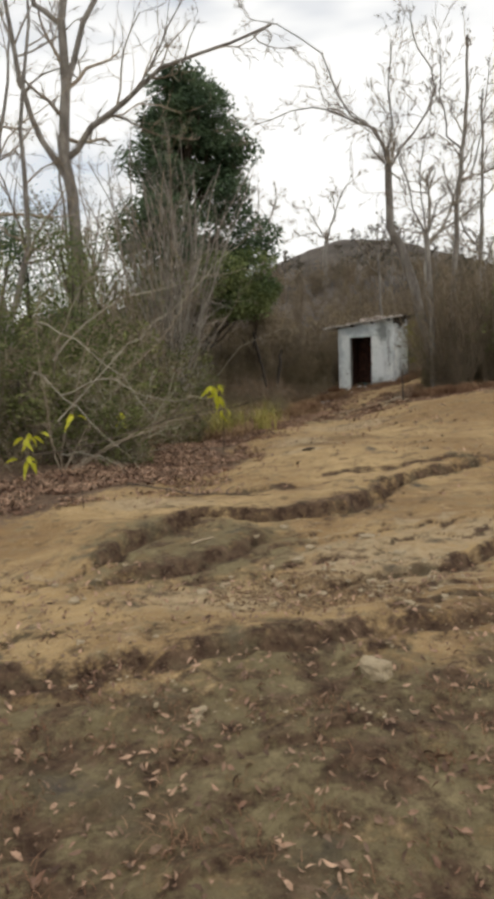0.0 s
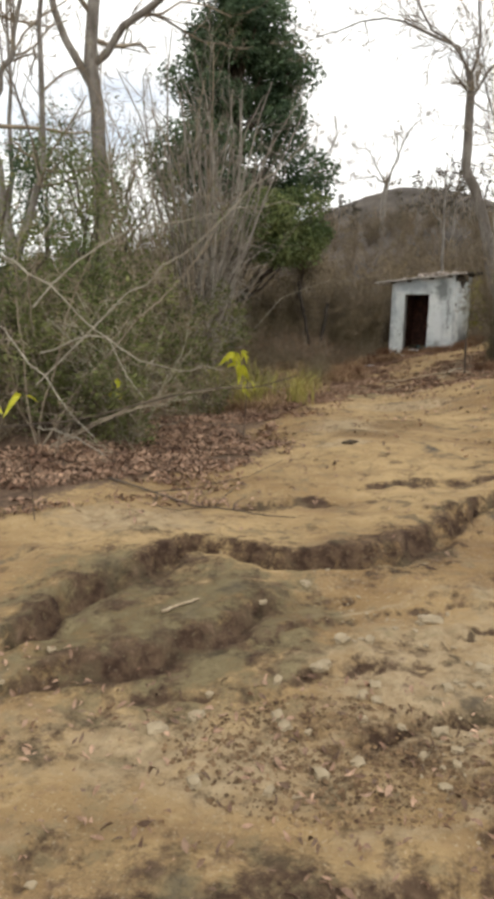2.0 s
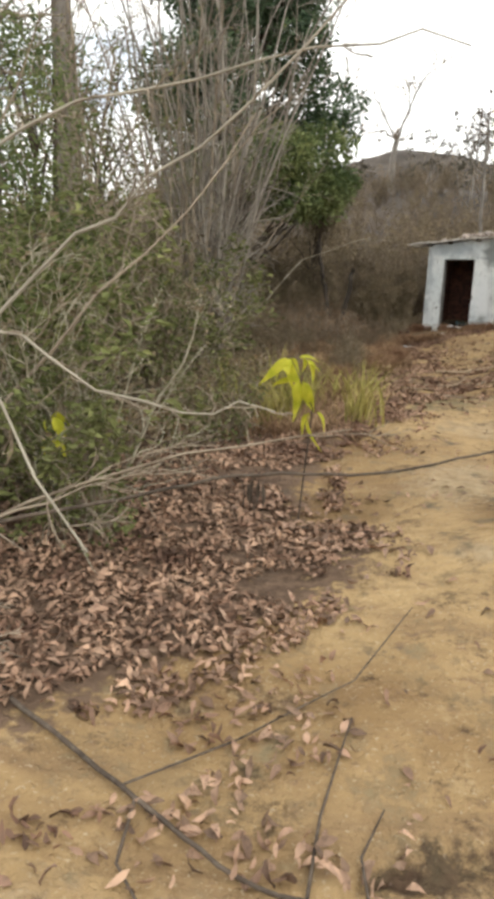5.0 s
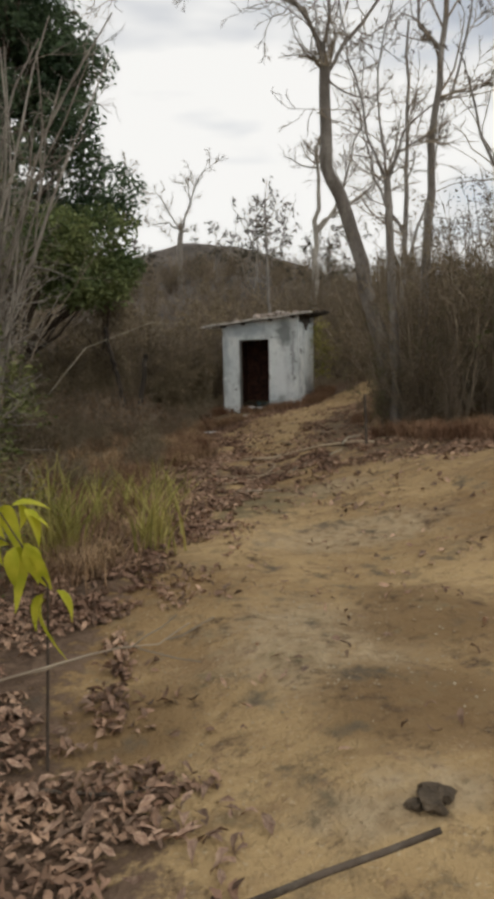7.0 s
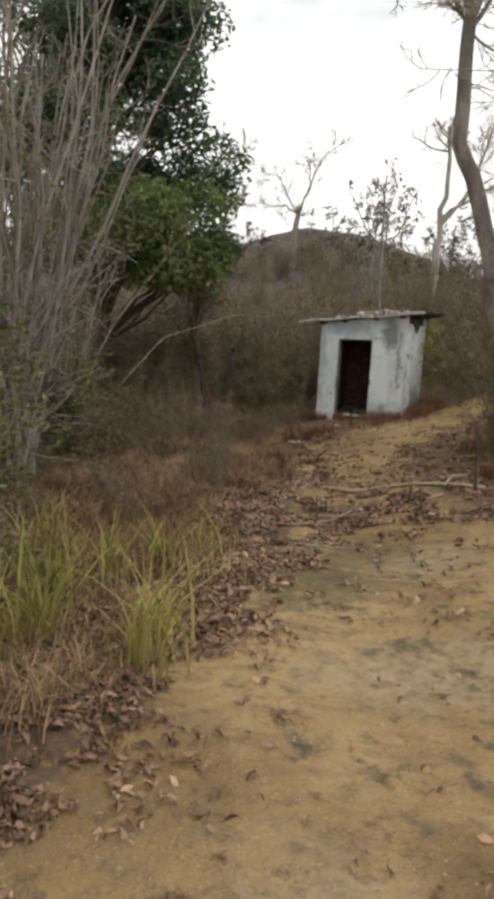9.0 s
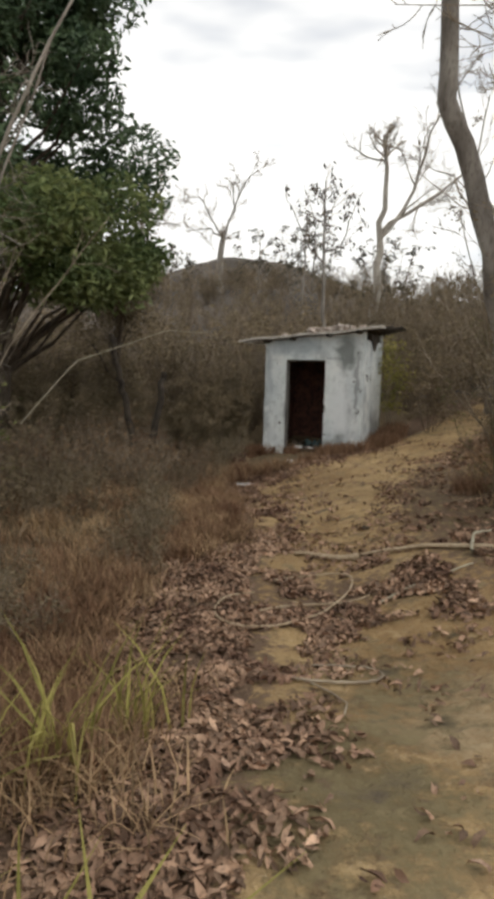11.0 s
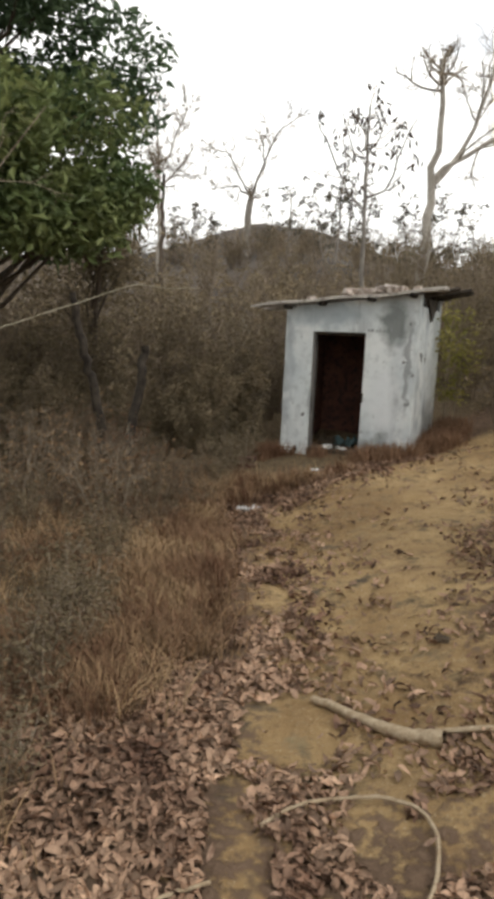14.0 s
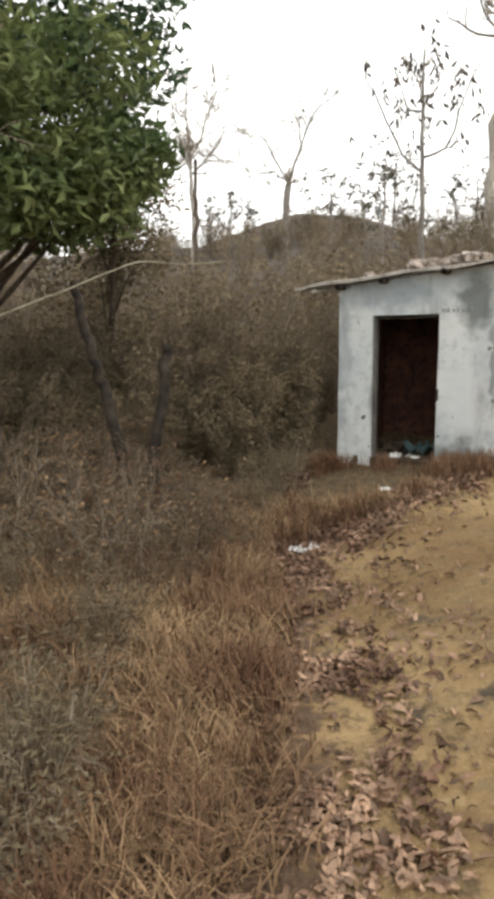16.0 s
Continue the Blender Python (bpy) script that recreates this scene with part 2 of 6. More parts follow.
def ground_mat():
    """Sandy earth with crusted dark patches, leaf mould and turf, by the zones laid on the sheet."""
    m = bpy.data.materials.new("sandy_earth")
    m.use_nodes = True
    t = m.node_tree
    N, L = t.nodes, t.links
    bsdf = N["Principled BSDF"]
    bsdf.inputs["Roughness"].default_value = 0.95
    bsdf.inputs["Specular IOR Level"].default_value = 0.15
    tc = N.new("ShaderNodeTexCoord")

    def tex(scale, detail=6, rough=0.6):
        n = N.new("ShaderNodeTexNoise")
        n.inputs["Scale"].default_value = scale
        n.inputs["Detail"].default_value = detail
        n.inputs["Roughness"].default_value = rough
        L.new(tc.outputs["Object"], n.inputs[0])
        return n.outputs[0]

    def ramp(src, p0, p1, c0, c1):
        r = N.new("ShaderNodeValToRGB")
        r.color_ramp.elements[0].position, r.color_ramp.elements[1].position = p0, p1
        r.color_ramp.elements[0].color, r.color_ramp.elements[1].color = (*c0, 1), (*c1, 1)
        L.new(src, r.inputs[0])
        return r.outputs[0]

    def mix(fac, a, b):
        x = N.new("ShaderNodeMix")
        x.data_type = "RGBA"
        L.new(fac, x.inputs["Factor"])
        for sock, val in (("A", a), ("B", b)):
            if isinstance(val, tuple):
                x.inputs[sock].default_value = (*val, 1)
            else:
                L.new(val, x.inputs[sock])
        return x.outputs["Result"]

    def zone(name, ragged, width=0.18, rough_edge=2.6):
        a = N.new("ShaderNodeAttribute")
        a.attribute_name = name
        s = N.new("ShaderNodeMath")
        s.operation = "MULTIPLY_ADD"
        L.new(ragged, s.inputs[0])
        s.inputs[1].default_value = rough_edge
        L.new(a.outputs["Fac"], s.inputs[2])
        r = N.new("ShaderNodeMapRange")
        r.interpolation_type = "SMOOTHSTEP"
        r.inputs["From Min"].default_value, r.inputs["From Max"].default_value = 0.5 + rough_edge / 2 - width, 0.5 + rough_edge / 2 + width
        L.new(s.outputs[0], r.inputs["Value"])
        return r.outputs[0]

    broad, mid, fine, grit = tex(0.55), tex(3.0), tex(14.0), tex(70.0, 4)
    clump = tex(6.0, 8, 0.72)
    blotch = tex(4.2, 9, 0.78)
    turn = N.new("ShaderNodeMapping")
    turn.inputs["Rotation"].default_value = (0, 0, radians(-35))
    turn.inputs["Scale"].default_value = (0.22, 1.0, 1.0)
    L.new(tc.outputs["Object"], turn.inputs[0])
    wash = N.new("ShaderNodeTexNoise")
    wash.inputs["Scale"].default_value, wash.inputs["Detail"].default_value, wash.inputs["Roughness"].default_value = 5.0, 7, 0.65
    L.new(turn.outputs[0], wash.inputs[0])
    wash = wash.outputs[0]
    sand = ramp(broad, 0.40, 0.58, (0.27, 0.172, 0.08), (0.47, 0.33, 0.165))
    sand = mix(ramp(wash, 0.50, 0.66, (0, 0, 0), (0.7, 0.7, 0.7)), sand, (0.225, 0.145, 0.08))
    sand = mix(ramp(mid, 0.52, 0.72, (0, 0, 0), (0.7, 0.7, 0.7)), sand, (0.49, 0.355, 0.18))
    sand = mix(ramp(clump, 0.53, 0.63, (0, 0, 0), (0.65, 0.65, 0.65)), sand, (0.20, 0.12, 0.06))
    sand = mix(ramp(clump, 0.30, 0.42, (0.6, 0.6, 0.6), (0, 0, 0)), sand, (0.54, 0.405, 0.225))
    sand = mix(ramp(fine, 0.56, 0.70, (0, 0, 0), (0.5, 0.5, 0.5)), sand, (0.29, 0.18, 0.095))
    sand = mix(ramp(grit, 0.60, 0.68, (0, 0, 0), (0.5, 0.5, 0.5)), sand, (0.62, 0.52, 0.36))
    # dark earth crust, its colour deepened for the shade under the gully lips
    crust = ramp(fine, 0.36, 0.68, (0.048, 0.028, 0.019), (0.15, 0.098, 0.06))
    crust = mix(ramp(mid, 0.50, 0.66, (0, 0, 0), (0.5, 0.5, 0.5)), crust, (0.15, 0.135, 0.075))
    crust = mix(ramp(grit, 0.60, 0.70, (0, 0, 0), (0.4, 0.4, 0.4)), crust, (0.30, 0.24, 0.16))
    weathered = ramp(clump, 0.34, 0.66, (0.085, 0.068, 0.036), (0.275, 0.22, 0.12))
    weathered = mix(ramp(fine, 0.54, 0.68, (0, 0, 0), (0.6, 0.6, 0.6)), weathered, (0.13, 0.10, 0.06))
    wooded = ramp(tex(0.12), 0.40, 0.62, (0.06, 0.051, 0.043), (0.118, 0.1, 0.084))
    mould = ramp(fine, 0.38, 0.66, (0.085, 0.055, 0.038), (0.20, 0.135, 0.09))
    turf = ramp(fine, 0.36, 0.66, (0.085, 0.06, 0.035), (0.19, 0.14, 0.08))
    sand = mix(zone("bleached", clump, 0.5, 3.0), sand, ramp(fine, 0.35, 0.65, (0.31, 0.22, 0.125), (0.50, 0.385, 0.235)))
    # darker brown blobs mixed into the sand colour
    sand = mix(zone("dark_sand", mid, 0.6, 1.6), sand, ramp(clump, 0.35, 0.65, (0.17, 0.105, 0.05), (0.27, 0.175, 0.085)))
    colour = mix(zone("weathered", clump, 0.45, 3.5), sand, weathered)
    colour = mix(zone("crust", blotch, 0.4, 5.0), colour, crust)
    colour = mix(zone("mould", fine, 0.25), colour, mould)
    colour = mix(zone("turf", mid, 0.25), colour, turf)
    colour = mix(zone("wooded", mid, 0.3), colour, wooded)
    L.new(colour, bsdf.inputs["Base Color"])
    b1 = N.new("ShaderNodeBump")
    b1.inputs["Strength"].default_value, b1.inputs["Distance"].default_value = 0.8, 0.06
    L.new(fine, b1.inputs["Height"])
    b2 = N.new("ShaderNodeBump")
    b2.inputs["Strength"].default_value, b2.inputs["Distance"].default_value = 0.7, 0.014
    L.new(grit, b2.inputs["Height"])
    L.new(b1.outputs[0], b2.inputs["Normal"])
    L.new(b2.outputs[0], bsdf.inputs["Normal"])
    return m


M_GROUND = ground_mat()

rng = np.random.default_rng(7)


# ---- the lie of the land ----
def smooth(v):
    v = np.clip(v, 0, 1)
    return v * v * (3 - 2 * v)


def value_noise(x, y, seed=0):
    """Smooth lattice noise in -1..1 for arrays."""
    xi, yi = np.floor(x).astype(np.int64), np.floor(y).astype(np.int64)
    u, v = smooth(x - xi), smooth(y - yi)

    def h(a, b):
        k = (a * 374761393 + b * 668265263 + seed * 974634777) & 0x7FFFFFFF
        k = ((k ^ (k >> 13)) * 1274126177) & 0x7FFFFFFF
        return ((k ^ (k >> 16)) & 0xFFFF) / 32767.5 - 1

    return (h(xi, yi) * (1 - u) + h(xi + 1, yi) * u) * (1 - v) + (h(xi, yi + 1) * (1 - u) + h(xi + 1, yi + 1) * u) * v


GULLIES = (  # depth of the step, then points with the width of the dark crust
    (0.10, ((-0.60, 7.5, 0.10), (-0.46, 8.21, 0.22), (-0.13, 8.66, 0.09), (0.45, 8.61, 0.12), (1.08, 8.75, 0.28), (1.58, 9.6, 0.13), (2.5, 10.4, 0.06))),
    (0.06, ((-0.43, 7.22, 0.09), (-0.08, 7.5, 0.19), (0.25, 7.78, 0.14), (0.46, 8.03, 0.05))),
    (0.02, ((-0.03, 7.24, 0.06), (0.11, 7.33, 0.09), (0.24, 7.3, 0.03))),
    (0.05, ((-1.9, 5.55, 0.25), (-0.57, 5.94, 0.20), (0.25, 6.17, 0.15), (0.99, 6.44, 0.16), (1.52, 6.58, 0.18), (2.9, 7.2, 0.12))),
    (0.05, ((0.82, 7.12, 0.02), (1.2, 7.25, 0.045), (1.71, 7.49, 0.07), (2.9, 8.1, 0.06))),
    (0.03, ((0.08, 9.5, 0.05), (0.35, 9.65, 0.13), (0.66, 9.7, 0.04))),
    (0.03, ((0.92, 9.95, 0.04), (1.3, 10.12, 0.12), (1.8, 10.15, 0.06), (2.7, 10.6, 0.08))),
)


def gully(x, y, pts):
    """Signed distance across an erosion line, the crust's width there and how far past its ends."""
    x = x + 0.06 * value_noise(x * 2.4, y * 2.4, 31) + 0.04 * value_noise(x * 7, y * 7, 32) + 0.025 * value_noise(x * 17, y * 17, 35)
    y = y + 0.06 * value_noise(x * 2.4, y * 2.4, 33) + 0.04 * value_noise(x * 7, y * 7, 34) + 0.025 * value_noise(x * 17, y * 17, 36)
    best = np.full(x.shape, 1e9)
    signed, wide, past = np.zeros(x.shape), np.ones(x.shape), np.zeros(x.shape)
    for i in range(len(pts) - 1):
        (ax, ay, aw), (bx, by, bw) = pts[i], pts[i + 1]
        lx, ly = bx - ax, by - ay
        n = math.hypot(lx, ly)
        t = ((x - ax) * lx + (y - ay) * ly) / (n * n)
        k = np.clip(t, 0, 1)
        dx, dy = x - ax - k * lx, y - ay - k * ly
        d = np.hypot(dx, dy)
        m = d < best
        side = np.sign(-dx * ly + dy * lx)
        best = np.where(m, d, best)
        signed = np.where(m, d * side, signed)
        wide = np.where(m, 0.62 * (aw + (bw - aw) * k), wide)
        over = np.zeros(x.shape)
        if i == 0:
            over = np.maximum(over, -t * n)
        if i == len(pts) - 2:
            over = np.maximum(over, (t - 1) * n)
        past = np.where(m, over, past)
    return signed, wide, past


def strata(x, y):
    """Low washed-out ledges that run slantwise over the eroded slope: place within a ledge and how worn the earth is."""
    u, v = 0.86 * x + 0.5 * y, -0.5 * x + 0.86 * y
    w = v * 2.6 + 0.9 * value_noise(u * 0.8, v * 1.1, 51) + 0.45 * value_noise(u * 2.3, v * 3.0, 52) + 0.2 * value_noise(u * 7, v * 8, 53) + 0.09 * value_noise(u * 17, v * 19, 54)
    worn = smooth((8.5 + 0.45 * (x - 0.3) - y) / 0.9) * np.clip(0.55 + 0.7 * value_noise(u * 1.1, v * 1.6, 55), 0, 1) * smooth((y - 3.4) / 1.0)
    return w - np.floor(w), worn


def height(x, y):
    x, y = np.asarray(x, float), np.asarray(y, float)
    z = np.interp(y, (-60, 3, 6, 7.5, 9.3, 11.2, 13, 15.4, 17, 20, 23.5, 26, 30, 40, 50, 60, 68, 80, 120, 160), (-1, 0.0, 0.07, 0.16, 0.26, 0.42, 0.40, 0.40, 0.23, 0.20, 0.23, 0.42, 0.70, 2.3, 4.6, 6.9, 8.2, 8.7, 7.5, 4))
    far = smooth((y - 26) / 20)
    z = z * (1 - far * 0.4 * smooth((-x - 6) / 25))
    bank = 0.33 * smooth((x - 1.2) / 1.9) * smooth((y - 11) / 4) + 0.16 * np.clip(x - 3.0, 0, 8) * smooth((y - 12) / 5) * (1 - far)
    z = z + bank * (1 - 0.6 * np.exp(-(((x - 2.8) / 1.5) ** 2) - ((y - 25.8) / 1.5) ** 2))
    z = z - 0.09 * smooth((0.7 - x) / 1.2) * smooth((y - 9.5) / 2) * (1 - smooth((y - 16) / 3))
    z = z + 32 * np.exp(-(((x - 19) / 58) ** 2 + ((y - 245) / 60) ** 2)) + 6 * smooth((y - 120) / 80)
    z = z + 0.05 * value_noise(x * 0.8, y * 0.8, 1) + 0.022 * value_noise(x * 2.7, y * 2.7, 2) + 0.010 * value_noise(x * 7, y * 7, 3) * smooth((11 - y) / 2 + 0.35) + 0.006 * value_noise(x * 15, y * 15, 4) * smooth((10.5 - y) / 2 + 0.3)
    z = z + 0.6 * far * value_noise(x * 0.15, y * 0.15, 5)
    ledge, worn = strata(x, y)
    z = z + 0.042 * worn * (smooth(ledge / 0.14) - ledge)
    near = (x > -3) & (x < 5) & (y > 4) & (y < 12.5)
    if near.any():
        u, v, lift = x[near], y[near], np.zeros(int(near.sum()))
        for deep, pts in GULLIES:
            a, wide, past = gully(u, v, pts)
            ends = 1 - smooth(past / 0.3)
            step = smooth((a + wide * 0.3) / 0.06) - smooth((a - 0.05) / 0.9)
            lift = lift + deep * 0.8 * ends * (step - smooth(1 - np.abs(a + wide * 0.5) / (wide * 0.9)) * 0.7)
        z[near] += lift
    return z


def ground_z(x, y):
    return float(height(np.array([x]), np.array([y]))[0])


EDGE_LEFT = ((2, 6.5, 8, 9.5, 10.3, 11, 11.5, 11.8, 12.2, 12.8, 13.7, 15, 16, 17.5, 21, 23, 23.7, 24.3, 24.9, 25.6, 28), (-4.0, -3.0, -1.7, -1.25, -0.6, -0.02, 0.08, -0.25, -0.32, -0.26, 0.0, 0.4, 0.7, 0.93, 1.2, 1.3, 1.8, 2.7, 3.7, 4.6, 7))
EDGE_RIGHT = ((10, 13, 15, 17, 18.5, 20, 22, 24, 26, 28), (9, 6, 3.6, 2.5, 2.05, 2.15, 3.0, 4.4, 6.2, 7.5))


def edge_left(y):
    return np.interp(y, *EDGE_LEFT)


def edge_right(y):
    return np.interp(y, *EDGE_RIGHT)


def stretch(inner0, inner1, step, outer, grow=1.25):
    mid = np.arange(inner0, inner1 + step / 2, step)
    hi, d = [mid[-1]], step
    while hi[-1] < outer:
        d *= grow
        hi.append(hi[-1] + d)
    lo, d = [mid[0]], step
    while lo[-1] > -outer:
        d *= grow
        lo.append(lo[-1] - d)
    return np.concatenate([lo[:0:-1], mid, hi[1:]])


def mesh_from(name, verts, faces, smooth_shade=False):
    """A mesh from arrays: verts (n,3), faces a list of index arrays (m,3) or (m,4)."""
    me = bpy.data.meshes.new(name)
    faces = [np.asarray(f, np.int32) for f in faces if len(f)]
    me.vertices.add(len(verts))
    me.vertices.foreach_set("co", np.asarray(verts, np.float32).ravel())
    me.loops.add(sum(f.size for f in faces))
    me.loops.foreach_set("vertex_index", np.concatenate([f.ravel() for f in faces]))
    sizes = np.concatenate([np.full(len(f), f.shape[1], np.int32) for f in faces])
    me.polygons.add(len(sizes))
    me.polygons.foreach_set("loop_start", np.concatenate([[0], np.cumsum(sizes)[:-1]]).astype(np.int32))
    me.polygons.foreach_set("use_smooth", np.full(len(sizes), smooth_shade))
    me.update(calc_edges=True)
    me.validate()
    return me


DARK_SAND = ((0.95, 11.75, 0.35, 0.35), (-0.1, 12.0, 0.4, 0.3), (1.35, 12.6, 0.4, 0.5))  # darker brown patches on the sand


def build_ground():
    xs = stretch(-2.2, 3.2, 0.028, 900, 1.16)
    ys = stretch(4.0, 25.0, 0.045, 900, 1.16)
    ys = np.concatenate([ys[ys < 3.99], np.arange(4.0, 9.8, 0.024), ys[ys > 9.82]])
    gx, gy = np.meshgrid(xs, ys)
    x, y = gx.ravel(), gy.ravel()
    z = height(x, y)
    nx, ny = len(xs), len(ys)
    i = (np.arange(ny - 1)[:, None] * nx + np.arange(nx - 1)[None]).ravel()
    me = mesh_from("ground", np.stack([x, y, z], 1), [np.stack([i, i + 1, i + nx + 1, i + nx], 1)], True)
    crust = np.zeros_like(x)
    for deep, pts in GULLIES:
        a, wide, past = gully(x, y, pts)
        # crust follows each step, carrying the painted lip shade with it
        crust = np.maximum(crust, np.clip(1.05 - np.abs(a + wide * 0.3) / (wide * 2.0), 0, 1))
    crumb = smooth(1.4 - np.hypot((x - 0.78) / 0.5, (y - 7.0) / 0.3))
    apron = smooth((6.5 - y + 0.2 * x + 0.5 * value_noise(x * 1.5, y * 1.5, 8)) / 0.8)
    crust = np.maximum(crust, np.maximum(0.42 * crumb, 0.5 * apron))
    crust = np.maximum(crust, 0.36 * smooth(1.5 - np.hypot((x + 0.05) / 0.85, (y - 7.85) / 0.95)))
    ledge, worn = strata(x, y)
    # same crust and painted shade along the ledge steps
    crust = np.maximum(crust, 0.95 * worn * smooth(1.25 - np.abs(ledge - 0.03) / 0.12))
    weathered = np.maximum(0.85 * smooth(1.5 - np.hypot((x + 0.05) / 0.75, (y - 7.85) / 0.7)), 0.95 * apron)
    weathered = np.maximum(weathered, 0.85 * smooth(1.4 - np.hypot((x - 0.85) / 0.6, (y - 15.6) / 0.75)))
    weathered = np.maximum(weathered, 0.6 * smooth(1.3 - np.hypot((x - 1.4) / 0.5, (y - 16.6) / 0.9)))
    left, right = edge_left(y), edge_right(y)
    bleached = np.zeros_like(x)
    for px, py, rx, ry in ((0.8, 12.4, 0.45, 0.6), (1.45, 14.2, 0.75, 0.35), (0.7, 11.25, 0.3, 0.14), (1.7, 16.0, 0.5, 0.6), (1.9, 8.0, 0.7, 0.3), (-0.6, 9.0, 0.6, 0.3), (1.2, 7.5, 0.6, 0.6), (0.3, 6.95, 0.7, 0.3)):
        bleached = np.maximum(bleached, 0.85 * smooth(1.4 - np.hypot((x - px) / rx, (y - py) / ry)))
    bleached = np.maximum(bleached, 0.95 * worn * smooth(1.2 - np.abs(ledge - 0.3) / 0.13))
    weathered = np.maximum(weathered, 0.6 * smooth(1.4 - np.hypot((x - right - 1.0) / 0.7, (y - 20.0) / 3.0)))
    dark_sand = np.zeros_like(x)
    for px, py, rx, ry in DARK_SAND:
        dark_sand = np.maximum(dark_sand, 0.8 * smooth(1.5 - np.hypot((x - px) / rx, (y - py) / ry)))
    wooded = 0.9 * smooth((y - 27.5) / 4)
    mould = np.maximum(smooth((left - x + 0.25) / 0.5), 0.62 * smooth((x - right + 0.25) / 0.9)) * smooth((y - 8.0) / 1.2)
    mould = np.maximum(mould, smooth((-1.5 - x) / 0.8))
    mould = np.maximum(mould, 0.75 * smooth(1 - np.abs(y - 18.3) / 0.7) * smooth(1 - np.abs(x - 1.4) / 1.2))
    turf = np.maximum(smooth((left - x - 0.5) / 0.8), smooth((x - right - 1.7) / 0.8)) * smooth((y - 13.5) / 1.2)
    turf = np.maximum(turf, smooth((-3.0 - x) / 1.5))
    turf = np.maximum(turf, smooth((y - 28) / 1.5))
    for key, val in (("crust", crust), ("mould", mould), ("turf", turf), ("weathered", weathered), ("bleached", bleached), ("dark_sand", dark_sand), ("wooded", wooded)):
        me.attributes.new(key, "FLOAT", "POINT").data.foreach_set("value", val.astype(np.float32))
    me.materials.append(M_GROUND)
    return tagged(new("ground", me), "sandy eroded earth track with dark crusted gullies and turf edges", "ground", kind="structure")


build_ground()


# ---- shape helpers ----
class Soup:
    """Gathers tubes and leaves as arrays for one mesh."""

    def __init__(self):
        self.v, self.q, self.n = [], [], 0

    def add(self, verts, quads):
        self.v.append(np.asarray(verts, float))
        self.q.append(np.asarray(quads, np.int64) + self.n)
        self.n += len(verts)

    def tube(self, pts, radii, sides=5):
        pts, radii = np.asarray(pts, float), np.asarray(radii, float)
        n = len(pts)
        tan = np.gradient(pts, axis=0)
        tan /= np.linalg.norm(tan, axis=1)[:, None] + 1e-9
        ref = np.array([0.31, 0.87, 0.38]) if abs(tan[0, 2]) > 0.6 else np.array([0.1, 0.05, 0.99])
        a = np.cross(tan, ref)
        a /= np.linalg.norm(a, axis=1)[:, None] + 1e-9
        b = np.cross(tan, a)
        ang = np.arange(sides) * 2 * math.pi / sides
        ring = a[:, None] * np.cos(ang)[None, :, None] + b[:, None] * np.sin(ang)[None, :, None]
        v = pts[:, None] + ring * radii[:, None, None]
        i = np.arange(n - 1)[:, None] * sides
        k, k2 = np.arange(sides)[None], (np.arange(sides)[None] + 1) % sides
        self.add(v.reshape(-1, 3), np.stack([i + k, i + k2, i + sides + k2, i + sides + k], 2).reshape(-1, 4))

    def leaves(self, pos, length, width, droop=0.0, upright=0.3, fold=0.25):
        """Folded lozenge leaves at pos, turned every way; droop pulls their tips down."""
        pos = np.asarray(pos, float)
        n = len(pos)
        d = rng.normal(size=(n, 3))
        d[:, 2] = d[:, 2] * upright - droop
        d /= np.linalg.norm(d, axis=1)[:, None] + 1e-9
        r = rng.normal(size=(n, 3))
        s = np.cross(d, r)
        s /= np.linalg.norm(s, axis=1)[:, None] + 1e-9
        u = np.cross(s, d)
        ln = (length * rng.uniform(0.6, 1.25, n))[:, None]
        wd = (width * rng.uniform(0.7, 1.2, n))[:, None]
        p0, p2 = pos, pos + d * ln - u * ln * 0.12
        m = pos + d * ln * 0.45
        p1, p3 = m + s * wd * 0.5 + u * wd * fold, m - s * wd * 0.5 + u * wd * fold
        v = np.stack([p0, p1, p2, p3], 1).reshape(-1, 3)
        self.add(v, np.arange(n)[:, None] * 4 + np.arange(4)[None])

    def mesh(self, name, material, shade=True):
        me = mesh_from(name, np.concatenate(self.v), [np.concatenate(self.q)], shade)
        me.materials.append(material)
        return me


def part(name, me, parent, label="", m=None):
    ob = new(name, me)
    ob.parent = parent
    if m is not None:
        ob.matrix_basis = m
    if label:
        ob["label"] = label
    return ob


def bm_part(name, bm, material, parent, label="", shade=False):
    me = bpy.data.meshes.new(name)
    bm.normal_update()
    bm.to_mesh(me)
    bm.free()
    me.materials.append(material)
    if shade:
        for p in me.polygons:
            p.use_smooth = True
    return part(name, me, parent, label)


def empty(name, m, label, category, group="", kind=""):
    ob = new(name)
    ob.matrix_world = m
    return tagged(ob, label, category, group, kind)


def wander(start, way, length, n, wobble, lift=0.0):
    """A crooked line from start along way."""
    pts = [np.asarray(start, float)]
    d = np.asarray(way, float)
    d = d / (np.linalg.norm(d) + 1e-9)
    for _ in range(n):
        d = d + rng.normal(0, wobble, 3)
        d[2] += lift
        d = d / np.linalg.norm(d)
        pts.append(pts[-1] + d * length / n)
    return np.array(pts)


